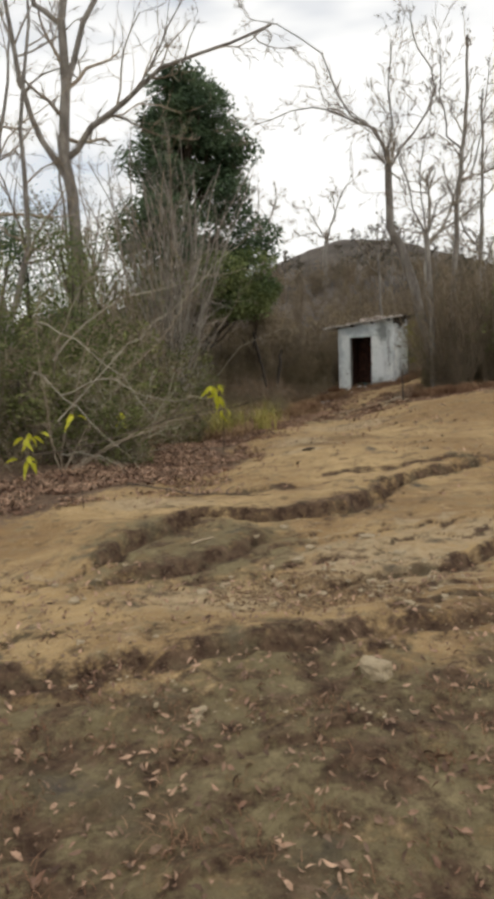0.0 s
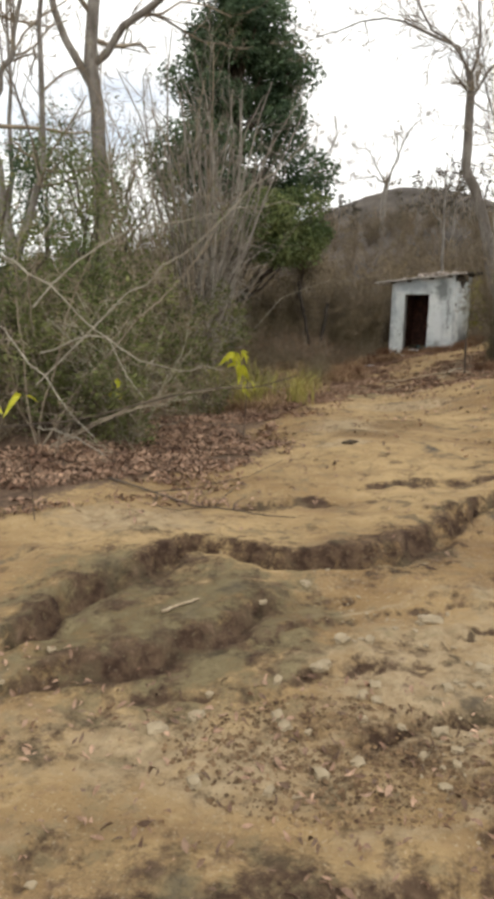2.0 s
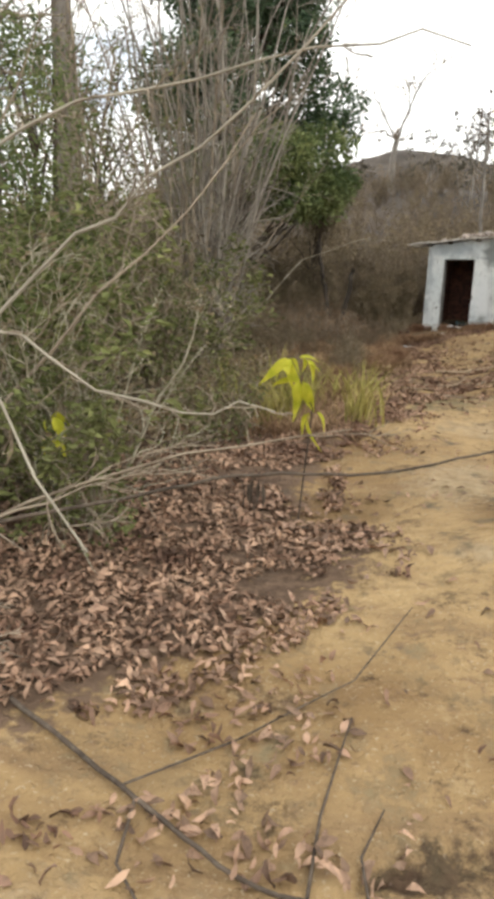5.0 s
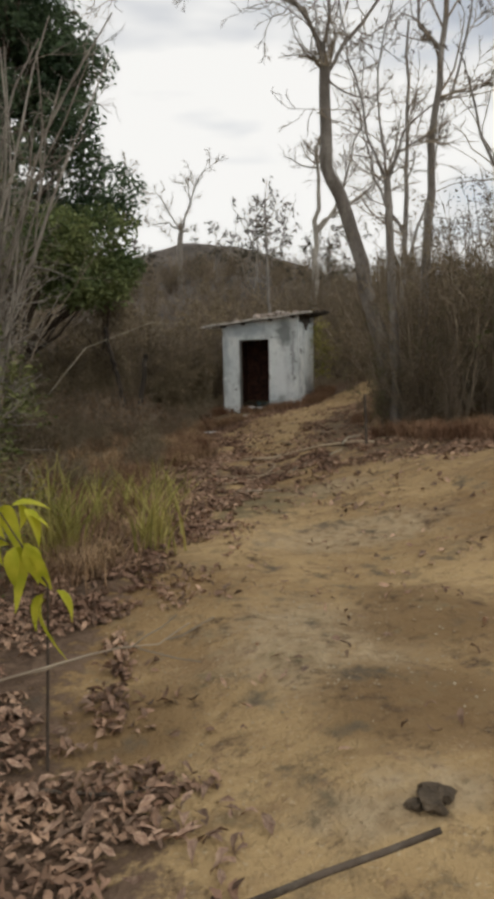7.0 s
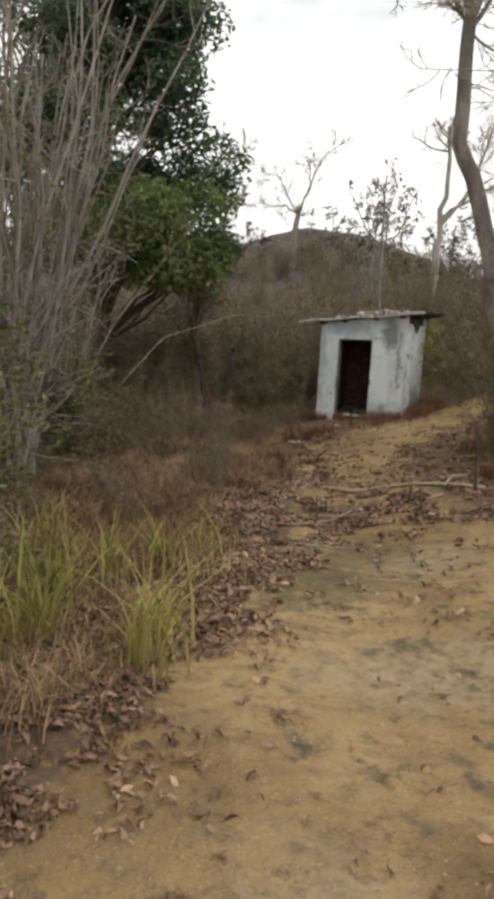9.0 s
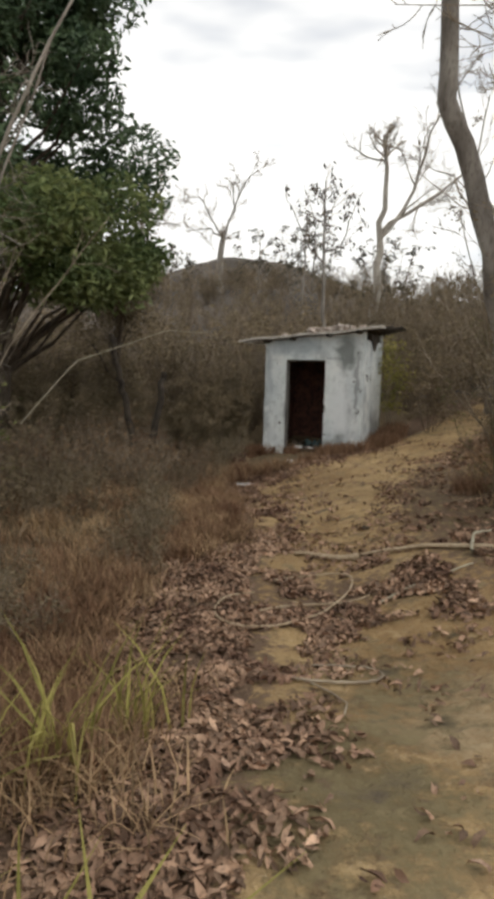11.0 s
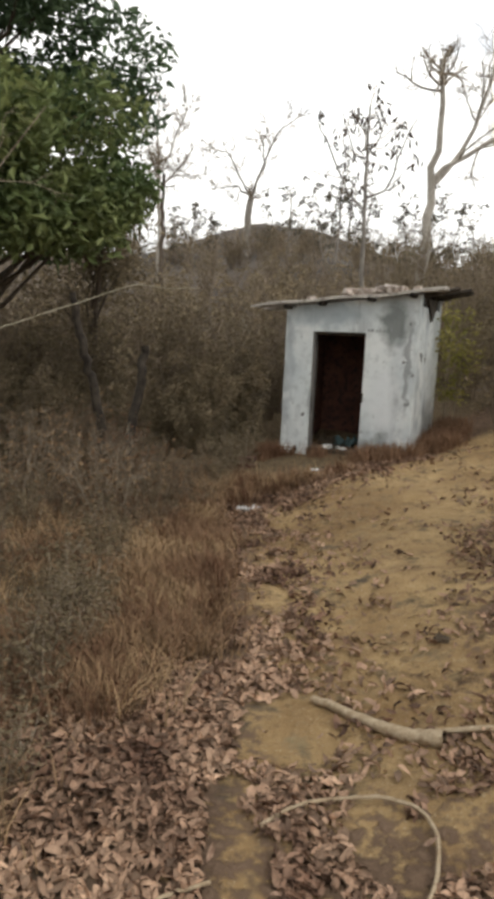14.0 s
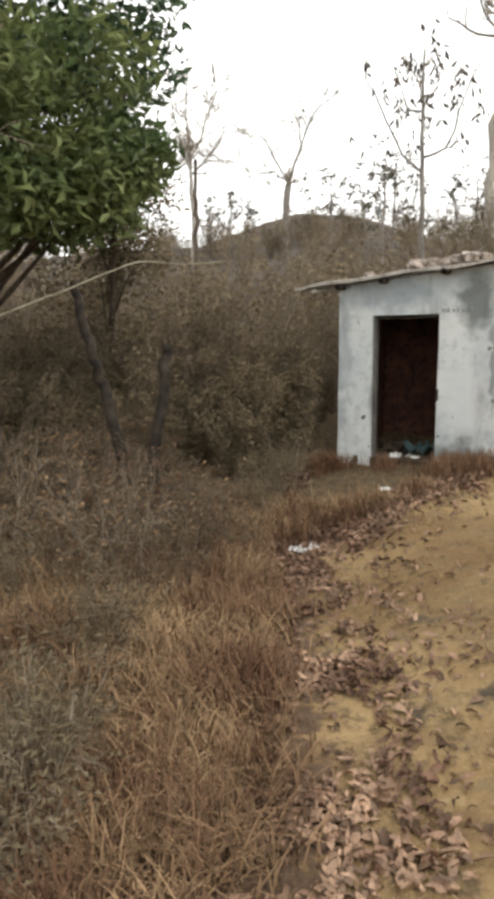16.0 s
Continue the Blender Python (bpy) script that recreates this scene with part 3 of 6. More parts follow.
def branch_off(soup, line, radius, count, length, depth, spread=0.8, wobble=0.16, lift=0.05, start=0.25, sides=4, ends=None, thin=0.0035, shrink=0.5, coarse=0):
    """Side branches along a line, each with its own, down to twigs."""
    n = len(line) - 1
    for _ in range(count):
        s = rng.uniform(start, 1.0)
        k = min(int(s * n), n - 1)
        p = line[k] + (line[k + 1] - line[k]) * (s * n - k)
        d = line[k + 1] - line[k]
        d = d / (np.linalg.norm(d) + 1e-9) + rng.normal(0, spread, 3)
        ln = length * rng.uniform(0.55, 1.2) * (1.15 - 0.5 * s)
        seg = coarse or (5 if depth > 1 else 3)
        pts = wander(p, d, ln, seg, wobble, lift)
        r = max(radius * (1 - 0.6 * s) * 0.55, thin)
        soup.tube(pts, np.linspace(r, max(r * 0.35, thin * 0.7), len(pts)), sides if depth > 1 else 3)
        if ends is not None and depth <= 1:
            ends.append(pts[len(pts) // 2:])
        if depth > 1:
            branch_off(soup, pts, r, max(2, int(count * 0.62)), ln * shrink, depth - 1, spread, wobble, lift, 0.2, 3, ends, thin, shrink, coarse)


def tree(name, base, trunk, radius, limbs, label, category="tree", bark=None, twig=None, limb_count=6, limb_length=2.5, depth=3, spread=0.62, wobble=0.22, lift=0.06, group="", leaf=None, thin=0.006, limb_radius=0.5, kind="", taper=0.72, clear=0.45, world_lines=False):
    """A tree: trunk is a list of points above its base; limbs are further main lines as (height share, points); world_lines: all points stand in the world."""
    bark, twig = bark or M_BARK, twig or M_TWIG
    x, y = base
    z = ground_z(x, y) - 0.12
    root = empty(name, pose(x, y, z), label, category, group, kind)
    s = Soup()
    base3 = np.array([x, y, z])
    trunk = np.vstack([np.zeros((1, 3)), np.asarray(trunk, float) - (base3 if world_lines else 0)])
    t = np.linspace(0, 1, len(trunk))
    tt = np.linspace(0, 1, 16)
    line = np.stack([np.interp(tt, t, trunk[:, i]) for i in range(3)], 1)
    line[1:-1] += rng.normal(0, radius * 0.22, (14, 3))
    rad = radius * (1.0 - taper * tt) + radius * 0.5 * np.exp(-tt * 14)
    s.tube(line, rad, 9)
    mains = [(line, radius)]
    for share, pts in limbs:
        k = share * 15
        i = min(int(k), 14)
        p = line[i] + (line[i + 1] - line[i]) * (k - i)
        pts = np.vstack([p, np.asarray(pts, float) - base3]) if world_lines else np.asarray([(0, 0, 0)] + list(pts), float) + p
        tq = np.linspace(0, 1, len(pts))
        tn = np.linspace(0, 1, 10)
        lp = np.stack([np.interp(tn, tq, pts[:, j]) for j in range(3)], 1)
        lp[1:] += rng.normal(0, radius * 0.25, (9, 3))
        r = radius * (1 - 0.55 * share) * 0.58
        s.tube(lp, np.linspace(r, r * 0.3, 10), 7)
        mains.append((lp, r))
    part("trunk", s.mesh("trunk", bark), root)
    c, ends = Soup(), []
    for j, (lp, r) in enumerate(mains):
        branch_off(c, lp, r * limb_radius * 1.6, limb_count, limb_length, depth, spread, wobble, lift, clear if j == 0 else 0.15, 5, ends, thin)
    part("twig_crown", c.mesh("twig_crown", twig), root)["kind"] = "stuff"
    if leaf:
        f = Soup()
        material, per, ln, wd, droop = leaf
        pos = np.concatenate([e[rng.integers(0, len(e), per)] + rng.normal(0, 0.04, (per, 3)) for e in ends])
        f.leaves(pos, ln, wd, droop)
        part("foliage", f.mesh("foliage", material, False), root)["kind"] = "stuff"
    return root


def shrub_arrays(stems, tall, lean, depth, twigs, radius=0.012, leafs=0, leaf_size=0.05, lift=0.04, thin=0.003, coarse=0, reach=0.42):
    """A many-stemmed bush at the origin: its stems one by one, its twigs and its leaves."""
    main, s, f, ends = [], Soup(), Soup(), []
    for _ in range(stems):
        a = rng.uniform(0, 2 * math.pi)
        d = (math.cos(a) * lean * rng.uniform(0.2, 1), math.sin(a) * lean * rng.uniform(0.2, 1), 1)
        b = (math.cos(a) * 0.12 * rng.uniform(0, 1), math.sin(a) * 0.12 * rng.uniform(0, 1), -0.08)
        ln = tall * rng.uniform(0.6, 1.05)
        pts = wander(b, d, ln, 8, 0.13, lift)
        r = radius * rng.uniform(0.6, 1.2)
        one = Soup()
        one.tube(pts, np.linspace(r, max(r * 0.3, thin), 9), 4)
        main.append(one)
        branch_off(s, pts, r, twigs, ln * reach, depth, 0.75, 0.24, 0.03, 0.1, 3, ends, thin, 0.5, coarse)
    if leafs and ends:
        pos = np.concatenate([e[rng.integers(0, len(e), leafs)] + rng.normal(0, 0.05, (leafs, 3)) for e in ends])
        f.leaves(pos, leaf_size, leaf_size * 0.45, 0.3)
    return s, f, main


def scatter_soup(templates, places, sizes):
    """Joins turned and scaled copies of template soups; returns arrays of twigs and leaves."""
    out = []
    for kind in (0, 1):
        vs, qs, n = [], [], 0
        for i, ((x, y, z), k) in enumerate(zip(places, sizes)):
            t = templates[i % len(templates)][kind]
            if not t.v:
                continue
            v, q = t.packed
            a = rng.uniform(0, 2 * math.pi)
            c, s_ = math.cos(a) * k, math.sin(a) * k
            w = np.empty_like(v)
            w[:, 0] = v[:, 0] * c - v[:, 1] * s_ + x
            w[:, 1] = v[:, 0] * s_ + v[:, 1] * c + y
            w[:, 2] = v[:, 2] * k * rng.uniform(0.85, 1.15) + z
            vs.append(w)
            qs.append(q + n)
            n += len(v)
        out.append((np.concatenate(vs), np.concatenate(qs)) if vs else None)
    return out


def pack(bush_soups, joined=False):
    """Readies a bush for copying; joined: its stems go in with the twigs."""
    s, f, main = bush_soups
    if joined:
        for one in main:
            s.add(one.v[0], one.q[0])
    for k in (s, f):
        if k.v:
            k.packed = (np.concatenate(k.v), np.concatenate(k.q))
    return bush_soups


# ---- the shed ----
SHED = pose(3.471, 25.267, 0.45, 0, 0, -29.49)
FRONT, DEEP, THICK = 1.854, 1.323, 0.14
DOOR_LEFT, DOOR_RIGHT, DOOR_TOP = -1.449, -0.698, 1.735


def roof_z(x, y):
    return 2.24 + 0.097 * x + 0.03 * y


def prism(bm, x0, x1, y0, y1, z0, z1=None, cut=0.0, edge=0.012):
    """A block of wall; without z1 it reaches up to the roof."""
    vs = []
    for z in (0, 1):
        for x, y in ((x0, y0), (x1, y0), (x1, y1), (x0, y1)):
            top = (roof_z(x, y) - cut) if z1 is None else z1
            vs.append(bm.verts.new((x, y, top if z else z0)))
    for f in ((3, 2, 1, 0), (4, 5, 6, 7), (0, 1, 5, 4), (1, 2, 6, 5), (2, 3, 7, 6), (3, 0, 4, 7)):
        bm.faces.new([vs[i] for i in f])
    return vs


def rough_block(bm, x0, x1, y0, y1, z0, z1=None, wear=0.008, cuts=5):
    """A block with worn, slightly uneven faces."""
    tmp = bmesh.new()
    prism(tmp, x0, x1, y0, y1, z0, z1)
    bmesh.ops.subdivide_edges(tmp, edges=tmp.edges[:], cuts=cuts, use_grid_fill=True)
    for v in tmp.verts:
        v.co += Vector((noise.noise(v.co * 4.0), noise.noise(v.co * 4.0 + Vector((9, 3, 1))), 0)) * wear
    me = bpy.data.meshes.new("tmp")
    tmp.to_mesh(me)
    tmp.free()
    bm.from_mesh(me)
    bpy.data.meshes.remove(me)


def build_shed():
    shed = empty("shed", SHED, "small whitewashed masonry hut with stained walls and an open doorway", "shed")
    bm = bmesh.new()
    rough_block(bm, -FRONT, DOOR_LEFT, 0, THICK, -0.35)
    rough_block(bm, DOOR_RIGHT, 0, 0, THICK, -0.35)
    rough_block(bm, DOOR_LEFT, DOOR_RIGHT, 0.001, THICK, DOOR_TOP)
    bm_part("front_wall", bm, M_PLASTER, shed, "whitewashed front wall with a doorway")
    for name, box in (("side_wall", (-THICK, 0, THICK, DEEP - THICK, 2.10)), ("side_wall", (-FRONT, -FRONT + THICK, THICK, DEEP - THICK, None)), ("back_wall", (-FRONT, 0, DEEP - THICK, DEEP, None))):
        bm = bmesh.new()
        rough_block(bm, box[0], box[1], box[2], box[3], -0.35, box[4], cuts=9)
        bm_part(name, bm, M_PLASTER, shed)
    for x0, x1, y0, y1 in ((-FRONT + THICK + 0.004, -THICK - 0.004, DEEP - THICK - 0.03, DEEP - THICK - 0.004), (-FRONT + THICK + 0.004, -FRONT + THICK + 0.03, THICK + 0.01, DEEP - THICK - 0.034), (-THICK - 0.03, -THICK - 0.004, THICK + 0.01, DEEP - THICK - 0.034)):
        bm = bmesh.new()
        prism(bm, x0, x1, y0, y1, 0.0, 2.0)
        bm_part("inner_lining", bm, M_INNER, shed, "dark red brick inner face")
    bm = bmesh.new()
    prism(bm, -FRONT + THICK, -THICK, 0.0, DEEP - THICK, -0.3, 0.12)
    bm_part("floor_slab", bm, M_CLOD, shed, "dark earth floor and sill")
    # worn wooden lining in the doorway
    bm = bmesh.new()
    prism(bm, DOOR_LEFT + 0.002, DOOR_LEFT + 0.035, 0.035, 0.115, 0.13, DOOR_TOP - 0.003)
    bm_part("door_jamb", bm, M_DOOR_WOOD, shed, "grey weathered wooden jamb")
    bm = bmesh.new()
    prism(bm, DOOR_LEFT + 0.037, DOOR_RIGHT - 0.003, 0.045, 0.11, DOOR_TOP - 0.04, DOOR_TOP - 0.003)
    bm_part("door_head", bm, M_BEAM, shed, "dark wooden head over the doorway")
    for x, w, h in ((-0.67, 0.022, 0.04), (-0.64, 0.02, 0.03), (-0.61, 0.018, 0.045), (-0.56, 0.03, 0.03), (-0.51, 0.015, 0.04), (-0.46, 0.025, 0.03), (-0.36, 0.012, 0.05)):
        bm = bmesh.new()
        prism(bm, x, x + w, -0.012, -0.009, 1.75, 1.75 + h)
        bm_part("wall_scrawl", bm, M_SCRAWL, shed, "faint unreadable painted mark")
    bm = bmesh.new()
    prism(bm, DOOR_RIGHT - 0.008, DOOR_RIGHT + 0.018, -0.008, 0.012, 0.80, 0.93)
    bm_part("hinge", bm, M_BEAM, shed, "rusty hinge stub")
    # roof: uneven sheets that overhang on the low side
    strips = 6
    y0, y1 = -0.13, DEEP + 0.2
    for i in range(strips):
        bm = bmesh.new()
        a = y0 + (y1 - y0) * i / strips
        b = y0 + (y1 - y0) * (i + 1) / strips - 0.012
        lo = -2.36 + 0.06 * math.sin(i * 2.3)
        hi = 0.22 + 0.10 * math.cos(i * 1.7)
        nx = 12
        rows = []
        for j in range(nx + 1):
            x = lo + (hi - lo) * j / nx
            sag = 0.012 * math.sin(j * 1.3 + i) + 0.01 * math.sin(j * 0.5 + 2 * i)
            row = []
            for y, lift in ((a, 0), ((a + b) / 2, 0.018), (b, 0.0)):
                z = roof_z(x, y) + 0.055 + lift + sag
                row.append((bm.verts.new((x, y, z)), bm.verts.new((x, y, z - 0.032))))
            rows.append(row)
        for j in range(nx):
            for k in range(2):
                bm.faces.new([rows[j][k][0], rows[j + 1][k][0], rows[j + 1][k + 1][0], rows[j][k + 1][0]])
                bm.faces.new([rows[j][k + 1][1], rows[j + 1][k + 1][1], rows[j + 1][k][1], rows[j][k][1]])
            bm.faces.new([rows[j][0][1], rows[j + 1][0][1], rows[j + 1][0][0], rows[j][0][0]])
            bm.faces.new([rows[j][2][0], rows[j + 1][2][0], rows[j + 1][2][1], rows[j][2][1]])
        for k in range(2):
            bm.faces.new([rows[0][k][0], rows[0][k + 1][0], rows[0][k + 1][1], rows[0][k][1]])
            bm.faces.new([rows[nx][k + 1][0], rows[nx][k][0], rows[nx][k][1], rows[nx][k + 1][1]])
        bm_part("roof_sheet", bm, M_ROOF, shed)
    for x, y, n in ((-1.80, -0.2, 0), (-1.3, -0.18, 1), (-0.62, -0.2, 2), (-0.07, -0.22, 3)):
        s = Soup()
        z = roof_z(x, y) - 0.012
        s.tube([(x, y, z), (x + 0.01, 0.8, roof_z(x, 0.8) + 0.0), (x, DEEP + 0.3, roof_z(x, DEEP + 0.3))], (0.032, 0.036, 0.03), 7)
        part("rafter", s.mesh("rafter", M_BEAM), shed, "dark round rafter pole")
    for y, reach in ((0.25, 0.42), (0.68, 0.5), (DEEP - 0.2, 0.45)):
        s = Soup()
        s.tube([(-0.5, y, roof_z(-0.5, y) + 0.0), (0.1, y + 0.02, roof_z(0.1, y) + 0.02), (reach, y + 0.05, roof_z(reach, y) + 0.05)], (0.04, 0.045, 0.03), 7)
        part("beam_end", s.mesh("beam_end", M_BEAM), shed, "dark broken beam that juts out")
    # dark plank and torn lining that show in the gap over the side wall
    bm = bmesh.new()
    rough_block(bm, -0.11, -0.02, 0.16, DEEP - 0.2, 2.104, 2.24, wear=0.02)
    bm_part("wall_plate", bm, M_BEAM, shed, "dark rotten wall plate under the roof")
    bm = bmesh.new()
    vs = [bm.verts.new(p) for p in ((0.012, 0.30, 2.2), (0.012, 0.95, 2.22), (0.014, 0.62, 1.93), (0.030, 0.30, 2.2), (0.030, 0.95, 2.22), (0.032, 0.62, 1.93))]
    for f in ((0, 1, 2), (5, 4, 3), (0, 3, 4, 1), (1, 4, 5, 2), (2, 5, 3, 0)):
        bm.faces.new([vs[i] for i in f])
    bm_part("torn_lining", bm, M_BEAM, shed, "dark torn flap that hangs under the roof")
    return shed


build_shed()


def stone(name, x, y, z, size, flat, material, label, category="stone", group="", seed=0, parent=None, turn=0.0):
    bm = bmesh.new()
    bmesh.ops.create_icosphere(bm, subdivisions=3, radius=1)
    off = Vector((seed * 3.1, seed * 1.7, seed * 0.9))
    for v in bm.verts:
        n = v.co.copy()
        k = 1 + 0.45 * noise.noise(n * 1.1 + off) + 0.15 * noise.noise(n * 3.5 + off)
        q = Vector([max(-0.72, min(0.72, c)) for c in n]) * k * 1.3
        v.co = Vector((q.x * size * 1.25, q.y * size * 0.9, q.z * size * flat))
    me = bpy.data.meshes.new(name)
    bm.to_mesh(me)
    bm.free()
    me.materials.append(material)
    ob = new(name, me)
    ob.matrix_world = pose(x, y, z, 4 * math.sin(seed), 5 * math.cos(seed), turn + seed * 47)
    return tagged(ob, label, category, group)


# broken tile and stone pieces that weigh down the roof
SHED_ROOF_BITS = ((-0.95, 0.0, 0.10), (-0.80, 0.03, 0.085), (-0.66, -0.02, 0.065), (-0.52, 0.04, 0.09), (-0.38, 0.0, 0.085), (-0.26, 0.05, 0.06), (-0.7, 0.25, 0.09), (-0.45, 0.3, 0.08), (-0.1, 0.2, 0.06), (-1.5, 0.0, 0.05))
for i, (x, y, r) in enumerate(SHED_ROOF_BITS):
    p = SHED @ Vector((x, y, roof_z(x, y) + 0.07 + r * 0.42))
    stone("rubble_stone", p.x, p.y, p.z, r, 0.55, M_RUBBLE, "pale broken stone that weighs down the hut roof", "stone", "stones on the roof", seed=i + 1)


# ---- trees ----
tree("bare_tree", (-3.9, 17.4), ((0.1, 0, 3.2), (0.02, 0, 6.2), (0.15, 0, 8.5), (0.5, 0, 11)), 0.17,
     ((0.42, ((-0.7, 0, 1.3), (-1.2, 0.2, 3.8), (-1.6, 0, 6))), (0.46, ((0.9, 0, 0.8), (2.1, -0.2, 1.5), (4.2, 0, 2.2))), (0.6, ((0.7, 0.3, 2.0), (1.6, 0.4, 3.6), (3.2, 0.4, 4.4))), (0.72, ((-1.0, 0, 1.2), (-2.6, 0, 2.2)))),
     "tall bare grey tree above the roadside brush", limb_count=11, limb_length=2.2, group="bare trees")
tree("bare_tree", (-4.7, 16.3), ((-0.2, 0, 1.8), (-0.55, 0, 4.0), (-0.9, 0, 6.0), (-0.8, 0, 9.5)), 0.15,
     ((0.3, ((0.5, 0.2, 1.6), (0.5, 0.2, 3.8), (0.9, 0, 6.5))), (0.55, ((0.5, 0, 1.2), (0.9, 0, 3.4)))),
     "slanting bare grey tree above the roadside brush", limb_count=10, limb_length=2.0, group="bare trees")
tree("bare_tree", (4.0, 20.1), ((3.62, 20.15, 2.2), (3.38, 20.2, 3.13), (3.12, 20.2, 4.0), (2.83, 20.2, 4.55), (2.86, 20.2, 5.3), (2.84, 20.2, 5.95)), 0.125,
     ((0.99, ((2.76, 20.2, 6.5), (2.36, 20.2, 6.9), (1.84, 20.2, 7.1), (1.35, 20.2, 8.5), (0.7, 20.2, 9.15), (-0.3, 20.2, 9.35))),
      (0.985, ((2.6, 20.3, 6.75), (1.9, 20.3, 7.1), (1.4, 20.4, 7.4), (0.5, 20.4, 7.35), (-0.3, 20.5, 7.1))),
      (0.97, ((3.1, 20.25, 6.3), (3.6, 20.25, 6.85), (4.0, 20.25, 7.8), (3.5, 20.3, 8.6), (3.38, 20.3, 9.4))),
      (0.99, ((2.95, 20.3, 6.6), (2.9, 20.4, 7.6), (3.0, 20.4, 8.8)))),
     "leaning bare grey tree with a forked crown on the bank", limb_count=11, limb_length=1.4, group="bare trees", taper=0.35, clear=0.97, world_lines=True, limb_radius=0.4)
tree("bare_tree", (3.78, 19.6), ((3.69, 19.6, 2.4), (3.64, 19.6, 3.5), (3.59, 19.6, 4.25)), 0.075,
     ((0.98, ((3.29, 19.6, 4.9), (3.08, 19.6, 5.8), (2.95, 19.6, 6.3), (2.8, 19.6, 7.3))), (0.99, ((3.5, 19.65, 5.1), (3.46, 19.7, 5.95), (3.7, 19.7, 6.65), (3.8, 19.7, 7.9))),
      (0.985, ((3.81, 19.6, 4.8), (4.15, 19.6, 5.2), (4.66, 19.6, 5.5), (5.2, 19.6, 5.55), (6.0, 19.6, 5.4))), (0.97, ((3.75, 19.55, 4.6), (4.0, 19.5, 4.75), (4.5, 19.5, 4.9)))),
     "slim bare tree that forks into many upright limbs", limb_count=9, limb_length=1.25, group="bare trees", taper=0.3, clear=0.9, world_lines=True)
tree("bare_tree", (4.15, 19.7), ((4.21, 19.6, 3.6), (4.28, 19.6, 4.75), (4.4, 19.6, 5.9), (4.47, 19.6, 6.7), (4.52, 19.6, 8.4)), 0.07,
     ((0.5, ((4.6, 19.7, 5.4), (4.9, 19.7, 6.6), (5.0, 19.7, 8.0))), (0.62, ((4.1, 19.6, 6.3), (3.95, 19.6, 7.2), (3.9, 19.6, 8.4)))),
     "slim bare tree on the bank hung with dark pods", limb_count=8, limb_length=1.3, group="bare trees", taper=0.6, world_lines=True, leaf=(M_BARK_DARK, 1, 0.12, 0.03, 1.8))
tree("dead_snag", (6.1, 34.2), ((-0.05, 0, 2.0), (0.0, 0, 3.6), (0.1, 0, 5.2), (0.0, 0, 7.2)), 0.17,
     ((0.62, ((0.9, 0, 0.7), (2.0, 0, 1.5), (2.9, 0, 2.3), (3.1, 0, 4.2))), (0.6, ((1.0, 0.1, 1.4), (1.3, 0, 3.2), (2.4, 0.1, 5.0)))),
     "pale dead tree with a broken top and one long leaning limb", "tree", M_BARK_PALE, M_TWIG, limb_count=13, limb_length=1.6, group="bare trees", clear=0.9)
tree("dry_leaved_tree", (3.75, 30.0), ((3.66, 30.0, 3.0), (3.62, 30.0, 4.4), (3.6, 30.0, 5.6), (3.6, 30.0, 6.5)), 0.06,
     ((0.55, ((3.3, 30.0, 4.9), (2.9, 30.0, 5.7), (2.6, 30.0, 6.2))), (0.6, ((4.0, 30.0, 5.0), (4.3, 30.0, 5.9), (4.5, 30.0, 6.5))), (0.75, ((3.4, 30.1, 5.6), (3.1, 30.1, 6.4))), (0.8, ((3.8, 30.1, 5.9), (4.0, 30.1, 6.6)))),
     "thin tree hung with withered dark leaves", "tree", M_BARK, M_TWIG, limb_count=6, limb_length=0.75, depth=2, leaf=(M_BARK_DARK, 2, 0.17, 0.06, 1.6), world_lines=True, clear=0.6)
tree("bare_tree", (2.6, 60.0), ((2.55, 60.0, 9.0), (2.7, 60.0, 10.9)), 0.24,
     ((0.99, ((1.95, 60.0, 11.55), (1.2, 60.0, 11.45), (0.4, 60.0, 11.4))), (0.985, ((2.3, 60.0, 11.6), (1.7, 60.0, 12.8), (1.2, 60.0, 13.6), (0.3, 60.0, 13.4))), (0.99, ((3.25, 60.0, 12.5), (4.05, 60.0, 14.6), (4.6, 60.0, 15.2), (5.5, 60.0, 15.9))), (0.97, ((3.4, 60.0, 12.9), (3.3, 60.0, 14.2), (3.6, 60.0, 15.0)))),
     "crooked bare tree on the ridge line", limb_count=9, limb_length=1.5, group="bare trees", thin=0.013, taper=0.2, clear=0.95, world_lines=True)
tree("bare_tree", (-1.5, 45.4), ((-1.5, 45.4, 5.7), (-1.6, 45.4, 8.0), (-1.62, 45.4, 9.2)), 0.13,
     ((0.75, ((-1.9, 45.4, 9.0), (-2.2, 45.4, 10.4), (-2.35, 45.4, 11.4))), (0.9, ((-1.7, 45.5, 10.0), (-1.65, 45.5, 11.8))), (0.85, ((-1.2, 45.4, 9.4), (-0.9, 45.4, 10.4), (-0.5, 45.4, 11.2))), (0.7, ((-0.9, 45.4, 8.8), (-0.2, 45.4, 9.8)))),
     "pale fine-twigged bare tree on the slope", "tree", M_BARK_PALE, M_TWIG, limb_count=12, limb_length=1.3, group="bare trees", thin=0.008, clear=0.7, world_lines=True)
